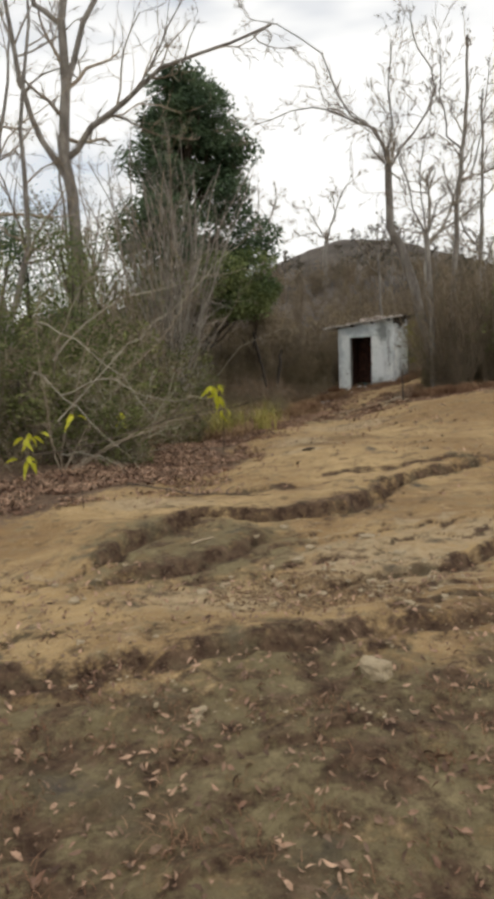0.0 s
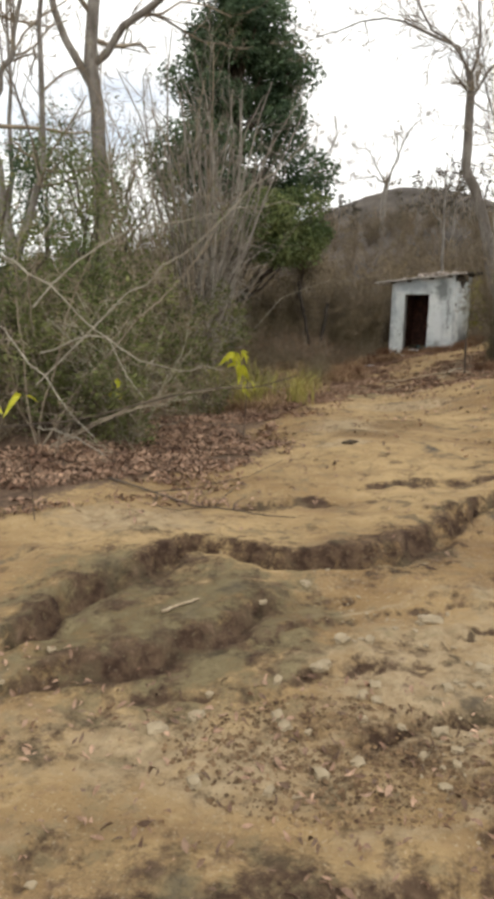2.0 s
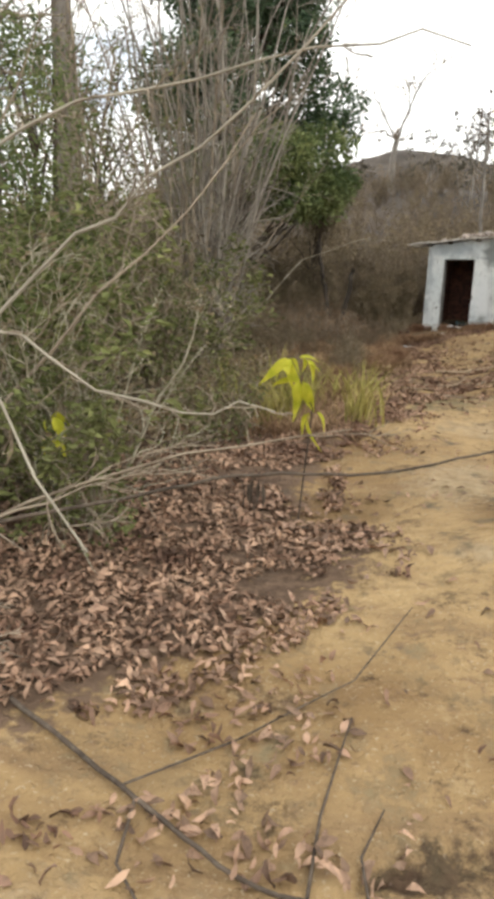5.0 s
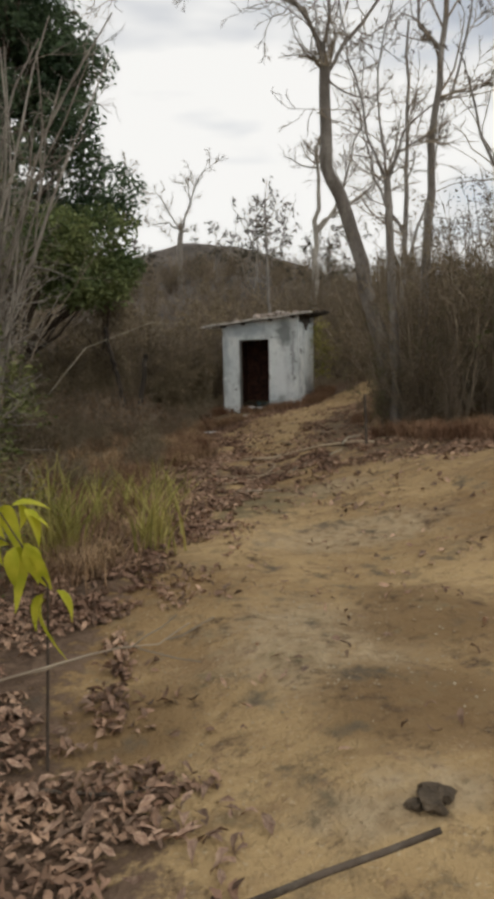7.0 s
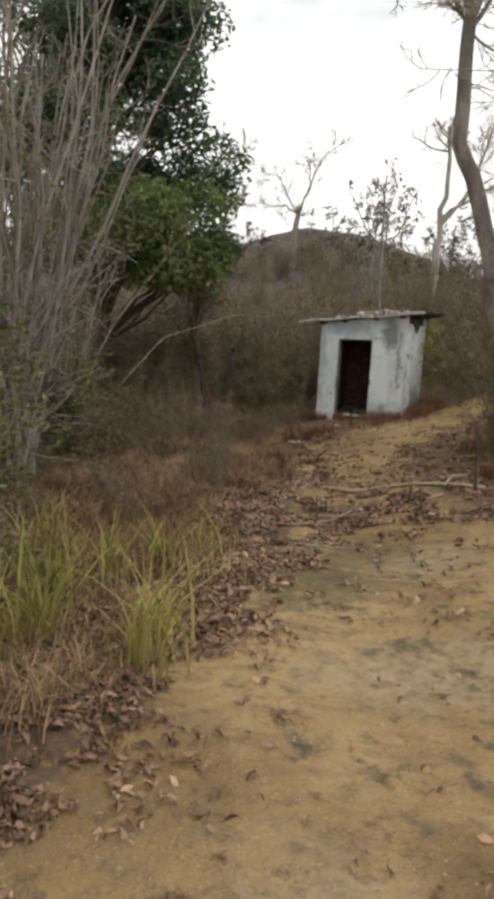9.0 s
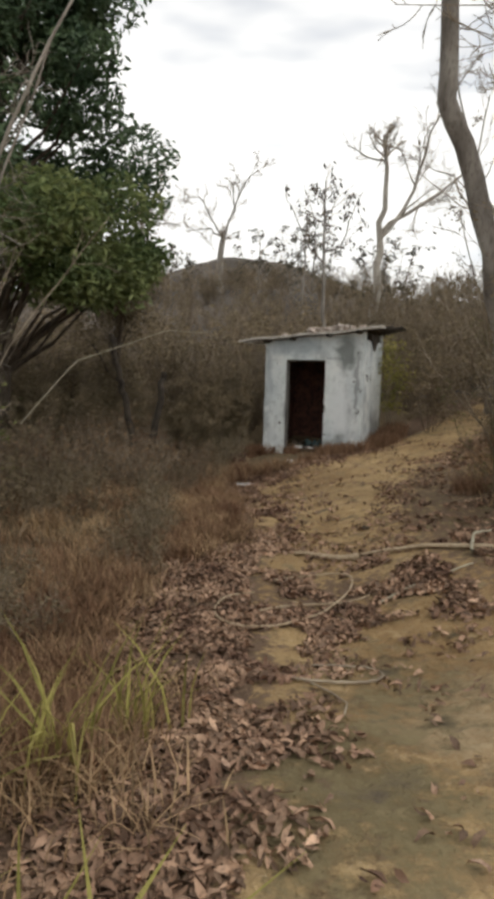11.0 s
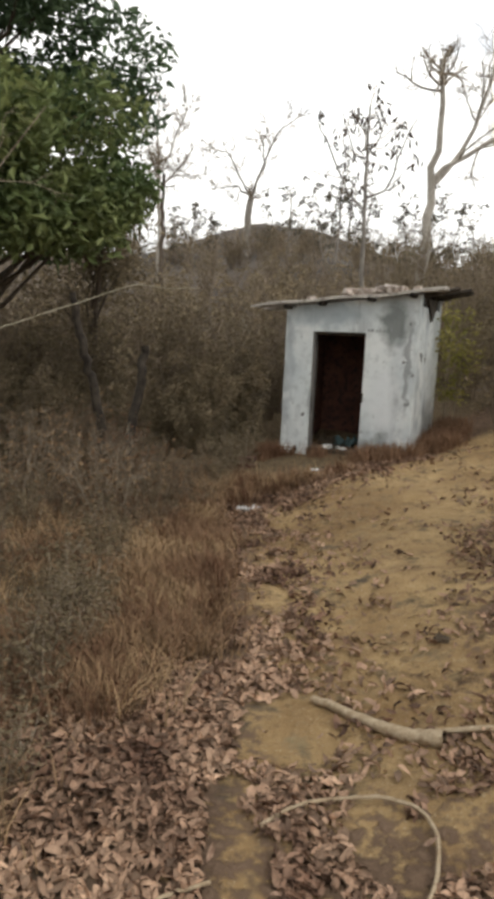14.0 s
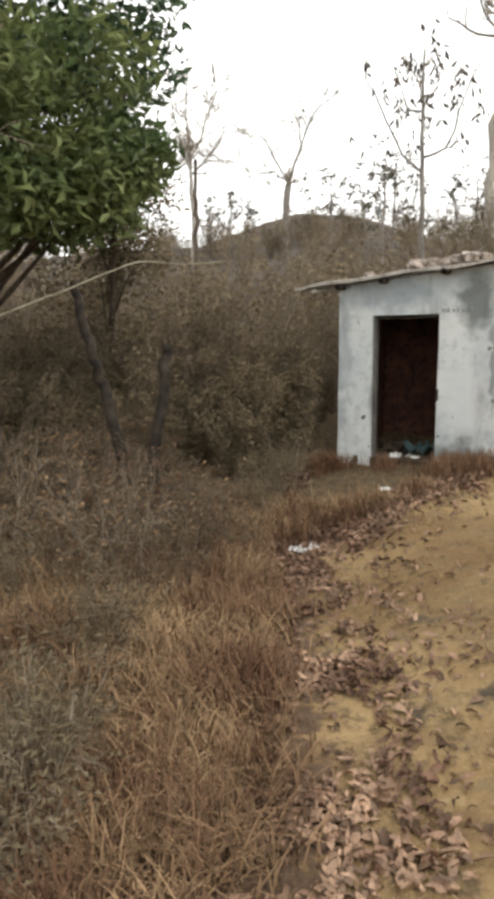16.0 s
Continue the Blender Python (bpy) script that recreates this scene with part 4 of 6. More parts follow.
tree("dead_snag", (-1.35, 44.0), ((-1.32, 44.0, 6.0), (-1.3, 44.0, 8.35)), 0.11, (), "dark broken dead stem on the slope", "tree", M_BARK_DARK, M_TWIG, limb_count=3, limb_length=0.5, depth=1, group="bare trees", taper=0.5, world_lines=True)
for x, y, k in ((6.6, 51, 1.9), (-0.6, 56, 1.1), (9.6, 46, 1.7), (12, 55, 1.7), (8.2, 57, 1.6), (4.9, 58, 1.3)):
    tree("skyline_bush", (x, y), ((0, 0, 0.8), (0.1, 0, 1.6 * k), (0.1, 0, 2.6 * k)), 0.09,
         ((0.2, ((-0.7, 0, 0.8), (-1.2, 0, 2.0 * k))), (0.3, ((0.8, 0, 0.9), (1.4, 0, 2.0 * k)))),
         "dusky half-leafless bush on the slope", "bush", limb_count=8, limb_length=1.5, leaf=(M_DUSK_LEAF, 3, 0.2, 0.1, 0.3), group="skyline bushes", thin=0.009)
for x, y, lean in ((7.0, 22.5, 0.3), (8.2, 19.0, -0.3), (6.4, 26.5, 0.1), (-7.5, 21.0, 0.2), (-6.2, 24.5, -0.2), (-8.5, 17.5, 0.3)):
    tree("bare_tree", (x, y), ((lean * 0.5, 0, 2.5), (lean, 0, 5.0), (lean * 1.4, 0, 8.5)), 0.1,
         ((0.35, ((0.6, 0, 1.6), (1.0, 0, 3.8))), (0.45, ((-0.7, 0, 1.3), (-1.2, 0, 3.0)))),
         "thin bare grey tree in the brush", limb_count=6, limb_length=1.7, group="bare trees")


def evergreen():
    x, y = -2.85, 25.6
    root = empty("evergreen_tree", pose(x, y, ground_z(x, y) - 0.1), "dense dark green leafy tree with an uneven crown", "tree")
    s = Soup()
    stem = np.array([(0, 0, 0), (0.1, 0, 2.0), (0.0, 0.1, 4.5), (0.1, 0, 7.5), (0.1, 0, 9.6)])
    s.tube(stem, (0.22, 0.19, 0.15, 0.09, 0.03), 9)
    clumps = []
    for i in range(96):
        h = rng.uniform(0.0, 1.0)
        z = 2.9 + 7.0 * h
        wide = 2.45 * (1 - abs(h - 0.38) ** 1.6 * 1.45) * rng.uniform(0.45, 1.05)
        a = rng.uniform(0, 2 * math.pi)
        wide *= (1 - 0.22 * h) * (1.0 if math.cos(a) > 0 else 0.9)
        c = np.array([math.cos(a) * wide + 0.2 + 0.4 * (0.5 - h), math.sin(a) * wide * 0.9, z])
        clumps.append((c, rng.uniform(0.45, 0.85)))
        p = np.array([0.05, 0.03, max(1.4, z - 1.3 - 0.3 * wide)])
        line = np.stack([p, (p + c) / 2 + rng.normal(0, 0.15, 3), c])
        s.tube(line, (0.05, 0.03, 0.012), 4)
    for a, wide, z, r in ((0.05, 1.9, 3.4, 0.75), (-0.2, 2.1, 4.3, 0.7), (0.3, 2.3, 5.4, 0.75), (-0.6, 1.8, 3.0, 0.6), (-1.2, 2.0, 3.6, 0.7), (-1.8, 2.1, 3.2, 0.7)):
        clumps.append((np.array([math.cos(a) * wide, math.sin(a) * wide, z]), r))
    part("trunk", s.mesh("trunk", M_BARK_DARK), root)
    upper, lower = Soup(), Soup()
    for c, r in clumps:
        n = int(860 * r)
        d = rng.normal(size=(n, 3))
        d /= np.linalg.norm(d, axis=1)[:, None]
        pos = c + d * (r * rng.uniform(0.3, 1.0, n) ** 0.6)[:, None] * np.array([1.15, 1.1, 0.75])
        (lower if c[2] < 4.6 else upper).leaves(pos, 0.155, 0.072, 0.45, 0.6)
    part("crown", upper.mesh("crown", M_GREEN_LEAF, False), root)["kind"] = "stuff"
    part("lower_crown", lower.mesh("lower_crown", M_FRESH_LEAF, False), root, "lighter green lower leaves")["kind"] = "stuff"


evergreen()


def leafy_tree(name, x, y, tall, wide, low, count, leaf, material, label, clump=0.45):
    root = empty(name, pose(x, y, ground_z(x, y) - 0.1), label, "tree")
    s, f = Soup(), Soup()
    s.tube(wander((0, 0, 0), (0.05, 0, 1), tall * 0.9, 8, 0.06), np.linspace(0.06, 0.015, 9), 6)
    for i in range(count):
        h = rng.uniform(0, 1)
        a = rng.uniform(0, 2 * math.pi)
        w = wide * (1 - 0.5 * h) * rng.uniform(0.3, 1.0)
        c = np.array([math.cos(a) * w, math.sin(a) * w, low + (tall - low) * h])
        s.tube([(0, 0, max(0.5, c[2] - 0.9)), (c[0] * 0.5, c[1] * 0.5, c[2] - 0.35), c], (0.022, 0.014, 0.006), 4)
        n = int(210 * rng.uniform(0.6, 1.3))
        f.leaves(c + rng.normal(0, clump * 0.5, (n, 3)), leaf * 0.72, leaf * 0.3, 0.4, 0.7)
    part("trunk", s.mesh("trunk", M_BARK_DARK), root)
    part("crown", f.mesh("crown", material, False), root)["kind"] = "stuff"
    return root


leafy_tree("browning_tree", -1.0, 27.0, 4.5, 0.95, 1.8, 22, 0.13, M_BRUSH_LEAF, "small tree with browning withered leaves")
leafy_tree("olive_leaved_tree", -3.9, 19.0, 4.6, 1.3, 1.4, 24, 0.12, M_OLIVE_LEAF, "bushy tree with dull green leaves in the brush")
leafy_tree("olive_leaved_tree", -4.6, 14.2, 3.4, 1.4, 0.5, 26, 0.11, M_OLIVE_LEAF, "bushy tree with dull green leaves in the brush")
leafy_tree("green_bush", -3.3, 15.2, 3.7, 0.8, 1.2, 16, 0.10, M_FRESH_LEAF, "upright bush with bright green leaves in the brush")
leafy_tree("green_bush", -3.2, 12.6, 2.3, 1.0, 0.4, 20, 0.09, M_OLIVE_LEAF, "dull green leafy bush in the brush")
leafy_tree("green_bush", -4.3, 11.6, 2.5, 1.1, 0.4, 20, 0.09, M_OLIVE_LEAF, "dull green leafy bush in the brush")
leafy_tree("green_bush", -2.4, 14.4, 1.9, 0.8, 0.3, 16, 0.09, M_OLIVE_LEAF, "dull green leafy bush in the brush")
leafy_tree("green_bush", -5.2, 13.5, 3.0, 1.2, 0.4, 22, 0.1, M_FRESH_LEAF, "green leafy bush in the brush")
leafy_tree("green_bush", -5.6, 19.0, 5.2, 1.4, 1.2, 24, 0.13, M_GREEN_LEAF, "dark green bush among bare trees")

# ---- brush ----
MESHES = {}
tall_stems = [pack(shrub_arrays(11, 5.0, 0.15, 2, 9, 0.024, 1, 0.06, reach=0.2)), pack(shrub_arrays(10, 4.2, 0.2, 2, 9, 0.02, 2, 0.06, reach=0.22))]
bush_bare = [pack(shrub_arrays(8, 2.0, 0.5, 2, 9, 0.012, 2, 0.06)) for _ in range(3)]
bush_olive = [pack(shrub_arrays(8, 1.9, 0.55, 2, 8, 0.011, 6, 0.09)) for _ in range(3)]
bush_red = [pack(shrub_arrays(8, 1.9, 0.5, 2, 8, 0.012, 5, 0.08, thin=0.004)) for _ in range(3)]
bush_upright = [pack(shrub_arrays(10, 1.9, 0.24, 2, 9, 0.011, 7, 0.075, reach=0.24)) for _ in range(2)]
bush_stemmy = [pack(shrub_arrays(16, 3.0, 0.16, 2, 9, 0.013, 2, 0.055, reach=0.16)) for _ in range(2)]
bush_creeper = pack(shrub_arrays(6, 1.9, 0.07, 2, 8, 0.008, 5, 0.07, reach=0.1))
bush_weed = [pack(shrub_arrays(13, 0.8, 0.55, 2, 5, 0.006, 1, 0.045, thin=0.0028, reach=0.4)) for _ in range(3)]
bush_low = [pack(shrub_arrays(6, 0.75, 0.9, 2, 6, 0.006, 4, 0.05, thin=0.0025)) for _ in range(3)]


def bush(name, soups, x, y, size, twig, leaf, label, group):
    root = empty(name, pose(x, y, ground_z(x, y), 0, 0, rng.uniform(0, 360)) @ Matrix.Diagonal((size, size, size, 1)), label, "bush", group)
    pieces = [("twig_mass", soups[0], twig), ("foliage", soups[1], leaf)] + [("stem", one, twig) for one in soups[2]]
    for i, (nm, one, mt) in enumerate(pieces):
        if one.v:
            key = (id(soups), i, mt.name)
            if key not in MESHES:
                MESHES[key] = one.mesh(nm, mt, nm != "foliage")
            ob = part(nm, MESHES[key], root)
            if nm != "stem":
                ob["kind"] = "stuff"
    return root


fan_stems = [pack(shrub_arrays(24, 5.4, 0.16, 2, 10, 0.026, 0, 0.06, reach=0.16)) for _ in range(2)]
for i, (x, y, k) in enumerate(((-2.0, 18.2, 1.1), (-2.25, 19.3, 1.2))):
    bush("tall_bare_shrub", fan_stems[i % 2], x, y, k, M_STEM, M_OLIVE_LEAF, "tall fan of many grey-brown bare stems", "tall bare shrubs")
for i, (x, y, k) in enumerate(((-2.3, 17.8, 1.2), (-3.5, 18.9, 0.85), (-2.9, 15.6, 1.0), (-2.6, 19.8, 1.1), (-2.4, 21.8, 0.8), (-3.4, 17.0, 1.1))):
    bush("tall_bare_shrub", tall_stems[i % 2], x, y, k, M_TWIG, M_OLIVE_LEAF, "tall shrub of many thin pale bare stems", "tall bare shrubs")
for i in range(64):
    y = 10.9 + 12.0 * (i + rng.uniform(0, 1)) / 64
    near = 1.25 if y < 12.5 else 2.2 if y < 16 else 2.7
    x = min(float(edge_left(y)), 0.4) - near - 3.4 * rng.uniform(0, 1) ** 1.3
    k = rng.uniform(0.7, 1.1) * (1.0 if x < -2 else 0.85)
    if i % 5 < 3:
        bush("leafy_shrub", bush_olive[i % 3], x, y, k, M_TWIG, M_OLIVE_LEAF, "tangled shrub with sparse dull green leaves", "roadside shrubs")
    else:
        bush("bare_shrub", bush_bare[i % 3], x, y, k, M_TWIG if i % 2 or y > 13.5 else M_TWIG_PALE, M_BRUSH_LEAF, "tangled leafless shrub with grey-brown twigs", "roadside shrubs")
for i in range(34):
    y = 16.8 + 10.5 * (i + rng.uniform(0, 1)) / 34
    x = float(edge_right(y)) + 0.75 + 3.6 * rng.uniform(0, 1) ** 1.4
    x = max(x, 4.5 + 0.3 * max(0.0, y - 18) + 1.2 * rng.uniform(0, 1))
    if i % 3 == 0:
        bush("bare_shrub", bush_bare[i % 2], x, y, rng.uniform(0.7, 1.1), M_TWIG, M_BRUSH_LEAF, "tangled dry shrub on the bank", "bank shrubs")
    else:
        bush("leafy_shrub", bush_olive[i % 3] if i % 3 == 1 else bush_red[i % 2], x, y, rng.uniform(0.6, 1.0), M_TWIG, M_OLIVE_LEAF if i % 3 == 1 else M_BRUSH_LEAF, "dusky half-dried shrub on the bank", "bank shrubs")
for i in range(34):
    y = 24.5 + 6.5 * rng.uniform(0, 1)
    x = rng.uniform(-4.5, 1.2) if i % 4 else rng.uniform(5.0, 8.5)
    if x > -0.2 and y < 27.0:
        x -= 1.4
    if -1.7 < x < 0.9 and y < 26.2:
        y += 1.8
    bush("brown_shrub", bush_red[i % 3], x, y, rng.uniform(0.6, 1.0), M_TWIG_RED, M_BRUSH_LEAF, "dense brown dried shrub beside the hut", "brown shrubs")
for i, (x, y, k) in enumerate(((3.95, 18.9, 0.85), (4.1, 19.3, 1.0), (4.3, 18.5, 0.95), (4.5, 19.1, 1.1), (4.8, 18.7, 1.05), (5.1, 19.3, 1.15), (5.4, 18.7, 1.1), (4.0, 20.6, 1.0), (4.6, 20.3, 1.1), (5.8, 19.2, 1.2), (6.2, 18.6, 1.2), (3.75, 19.9, 0.8))):
    bush("stemmy_shrub", bush_stemmy[i % 2], x, y, k, M_TWIG if i % 3 else M_TWIG_RED, M_BRUSH_LEAF, "tall thin-stemmed dry shrub on the bank", "stemmy shrubs")
for i, (x, y, k) in enumerate(((5.0, 18.3, 0.6), (5.3, 19.3, 0.9), (5.6, 20.3, 0.9), (5.8, 18.8, 0.9), (5.9, 21.0, 1.0), (6.4, 19.6, 1.0), (6.6, 21.3, 1.0))):
    bush("leafy_shrub", bush_olive[i % 3] if i % 2 else bush_red[i % 3], x, y, k, M_TWIG, M_OLIVE_LEAF if i % 2 else M_BRUSH_LEAF, "dusky half-dried shrub on the bank", "bank shrubs")
for i, (x, y, k) in enumerate(((3.6, 19.7, 0.7), (3.85, 19.3, 0.8), (4.15, 19.6, 1.0), (4.3, 18.8, 0.95), (4.0, 18.3, 0.75), (4.75, 19.4, 1.15), (3.85, 20.4, 0.9), (4.3, 20.5, 1.2), (4.6, 18.2, 0.9), (4.9, 17.6, 0.8), (5.2, 18.6, 1.2))):
    bush("upright_shrub", bush_stemmy[i % 2], x, y, k * 0.7, M_TWIG if i % 2 else M_TWIG_RED, M_BRUSH_LEAF if i % 3 else M_OLIVE_LEAF, "upright half-dried shrub on the bank", "upright shrubs")
for i in range(30):
    x = -4.2 + 5.6 * (i + rng.uniform(0, 1)) / 30
    y = rng.uniform(25.6, 27.2)
    bush("dry_stemmed_shrub", bush_upright[i % 2], x, y, rng.uniform(0.4, 0.85), M_TWIG if i % 2 else M_TWIG_RED, M_BRUSH_LEAF, "upright dried shrub beside the hut", "dry shrubs by the hut")
p = SHED @ Vector((0.2, DEEP + 0.02, 0))
bush("creeper", bush_creeper, p.x, p.y, 1.1, M_TWIG, M_GREEN_GRASS, "yellow-green climbing creeper against the hut corner", "")
for i in range(40):
    x, y = 4.9 + 9.0 * (i + rng.uniform(0, 1)) / 40, rng.uniform(26.9, 34.0)
    bush("tall_brown_shrub", bush_stemmy[i % 2], x, max(y, 25.4 + 0.3 * x), rng.uniform(0.75, 1.1), M_TWIG_RED if i % 3 else M_TWIG, M_BRUSH_LEAF, "tall thin-stemmed dry shrub on the slope behind the hut", "tall brown shrubs")
for i in range(16):
    x, y = -9.0 + 6.5 * (i + rng.uniform(0, 1)) / 16, rng.uniform(26.0, 32.0)
    bush("tall_brown_shrub", bush_stemmy[i % 2], x, y, rng.uniform(0.7, 1.0), M_TWIG_RED if i % 3 else M_TWIG, M_BRUSH_LEAF, "tall thin-stemmed dry shrub on the slope behind the hut", "tall brown shrubs")
for i in range(22):
    x, y = -0.6 + 3.0 * (i + rng.uniform(0, 1)) / 22, rng.uniform(27.2, 30.5)
    bush("tall_brown_shrub", bush_stemmy[i % 2], x, y, rng.uniform(0.5, 0.75), M_TWIG_RED if i % 3 else M_TWIG, M_BRUSH_LEAF, "tall thin-stemmed dry shrub on the slope behind the hut", "tall brown shrubs")
for i in range(26):
    y = 10.9 + 4.5 * (i + rng.uniform(0, 1)) / 26
    x = min(float(edge_left(y)), 0.1) - 1.0 - 1.8 * rng.uniform(0, 1)
    bush("low_shrub", bush_low[i % 3], x, y, rng.uniform(0.7, 1.2), M_TWIG, M_OLIVE_LEAF if i % 2 else M_BRUSH_LEAF, "low straggling shrub in the undergrowth", "low shrubs")
for i in range(40):
    y = 20.5 + 5.3 * (i + rng.uniform(0, 1)) / 40
    x = rng.uniform(-4.2, 0.2)
    bush("low_dry_weed", bush_low[i % 3], x, y, rng.uniform(0.9, 1.6) if x < -1.6 else rng.uniform(0.5, 0.95), M_TWIG_RED, M_BRUSH_LEAF, "low dry weed in withered grass", "dry weeds")
for i in range(46):
    y = 17.0 + 9.5 * (i + rng.uniform(0, 1)) / 46
    x = float(edge_left(y)) - 0.75 - 2.3 * rng.uniform(0, 1)
    x = min(x, 1.2)
    bush("low_dry_weed", bush_low[i % 3], x, y, rng.uniform(0.5, 0.85), M_TWIG, M_BRUSH_LEAF, "low dry weed in withered grass", "dry weeds")


for i in range(44):
    y = 22.4 + 3.0 * (i + rng.uniform(0, 1)) / 44
    x = min(float(edge_left(y)) - 0.7, 0.75) - 3.2 * rng.uniform(0, 1)
    mats = ((M_TWIG_RED, M_RED_GRASS), (M_TWIG, M_DRY_GRASS), (M_TWIG_RED, M_DRY_GRASS))[i % 3]
    bush("tangled_weed", bush_weed[i % 3], x, y, rng.uniform(0.7, 1.15) * (1.0 if x < 0 else 0.75), mats[0], mats[1], "tangled dead weed with thin bent stalks", "tangled weeds")


def far_woods():
    """The dry thicket that covers the rising slope."""
    places, sizes = [], []
    for i in range(560):
        y = 27.5 + 52 * rng.uniform(0, 1) ** 1.25
        x = rng.uniform(-0.42, 0.42) * y * 1.15 + 1.5
        if 1.0 < x < 5.3 and y < 29.0:
            continue
        places.append((x, y, ground_z(x, y)))
        sizes.append(rng.uniform(0.75, 1.25))
    light = [pack(shrub_arrays(9, 2.0, 0.36, 2, 4, 0.018, 5, 0.10, thin=0.008, coarse=2, reach=0.34), True) for _ in range(5)]
    twigs, leaves = scatter_soup(light, places, sizes)
    root = empty("hillside_thicket", pose(0, 0, 0), "dense red-brown dry thicket on the rising slope", "thicket", kind="stuff")
    for nm, (v, q), mt in (("twig_mass", twigs, M_TWIG_RED), ("foliage", leaves, M_BRUSH_LEAF)):
        me = mesh_from(nm, v, [q])
        me.materials.append(mt)
        part(nm, me, root)["kind"] = "stuff"


far_woods()


# ---- grass ----
def grass_soup(points, tall, wide, arch):
    s = Soup()
    n = len(points)
    p = np.asarray(points, float)
    a = rng.uniform(0, 2 * math.pi, n)
    d = np.stack([np.cos(a), np.sin(a), np.zeros(n)], 1)
    side = np.stack([-np.sin(a), np.cos(a), np.zeros(n)], 1)
    h = (tall * rng.uniform(0.4, 1.2, n))[:, None]
    w = (wide * rng.uniform(0.6, 1.3, n))[:, None]
    out = (arch * rng.uniform(0.2, 1.0, n))[:, None]
    up = np.array([0, 0, 1.0])
    rows = []
    for t, ww in ((0, 1.0), (0.4, 0.85), (0.75, 0.55), (1.0, 0.08)):
        c = p + d * h * out * t * t + up * h * (t - 0.35 * out * t * t)
        rows += [c - side * w * ww * 0.5, c + side * w * ww * 0.5]
    v = np.stack(rows, 1).reshape(-1, 3)
    q = np.concatenate([np.arange(n)[:, None] * 8 + np.array([[2 * k, 2 * k + 1, 2 * k + 3, 2 * k + 2]]) for k in range(3)])
    s.add(v, q)
    return s


def tufts(xy, blades, radius):
    out = []
    for x, y in xy:
        r = np.abs(rng.normal(0, radius, blades))
        a = rng.uniform(0, 2 * math.pi, blades)
        out.append(np.stack([x + r * np.cos(a), y + r * np.sin(a)], 1))
    p = np.concatenate(out)
    return np.column_stack([p, height(p[:, 0], p[:, 1]) - 0.01])


def grass_places(count, seed, low):
    out = []
    while len(out) < count:
        if rng.uniform() < 0.84:
            y = rng.uniform(13.6, 26.8)
            x = float(edge_left(y)) - (0.95 if 16.6 < y < 19.3 else 0.5 if 15.5 < y < 19.8 else 0.24) - abs(rng.normal(0, 1.25))
            if y > 24.3 and x > 1.3:
                continue
        else:
            y = rng.uniform(14.0, 26.0)
            x = float(edge_right(y)) + (1.3 if y < 20.5 else 0.75) + abs(rng.normal(0, 0.9))
        keep = float(value_noise(np.array([x * 1.3]), np.array([y * 1.3]), seed)[0])
        if math.hypot(x - 1.28, y - 23.1) < 0.42 or x < -4 or keep < low or rng.uniform() > 0.35 + 0.65 * min(1, (y - 13) / 3):
            continue
        out.append((x, y))
    return out


verge = []
for _ in range(110):
    y = rng.uniform(13.5, 19.0)
    verge.append((float(edge_right(y)) + 1.1 + abs(rng.normal(0, 0.6)), y))
for _ in range(170):
    a = rng.uniform(0, 1)
    q = SHED @ Vector((-FRONT - 0.3 + a * (FRONT + 0.5), -0.08 - 0.6 * rng.uniform(0, 1) ** 1.5, 0)) if rng.uniform() < 0.55 else SHED @ Vector((rng.uniform(0.08, 0.5), a * DEEP, 0))
    if -1.7 < (SHED.inverted() @ q).x < -0.6 and rng.uniform() < 0.85:
        continue
    verge.append((q.x, q.y))
tagged(new("dry_grass", grass_soup(tufts(grass_places(760, 61, -0.6), 54, 0.16), 0.22, 0.008, 1.3).mesh("dry_grass", M_DRY_GRASS, False)), "dry tan grass beside the track", "grass", kind="stuff")
tagged(new("brown_grass", grass_soup(tufts(grass_places(330, 77, 0.0) + verge, 70, 0.10), 0.22, 0.007, 0.8).mesh("brown_grass", M_RED_GRASS, False)), "withered red-brown grass beside the track", "grass", kind="stuff")
stub = [(rng.uniform(-1.8, 2.8), 3.6 + 2.3 * rng.uniform(0, 1) ** 1.2) for _ in range(300)]
tagged(new("grass_stubble", grass_soup(tufts(stub, 26, 0.07), 0.06, 0.004, 1.3).mesh("grass_stubble", M_RED_GRASS, False)), "short withered grass stubble on the earth", "grass", kind="stuff")
green = [(-0.75 + rng.normal(0, 0.35), 14.9 + rng.normal(0, 0.5)) for _ in range(11)] + [(-0.1, 15.9), (0.15, 16.2), (-0.4, 15.6)]
tagged(new("green_grass", grass_soup(tufts(green, 40, 0.10), 0.62, 0.014, 1.0).mesh("green_grass", M_GREEN_GRASS, False)), "tall yellow-green arching grass blades", "grass", kind="stuff")


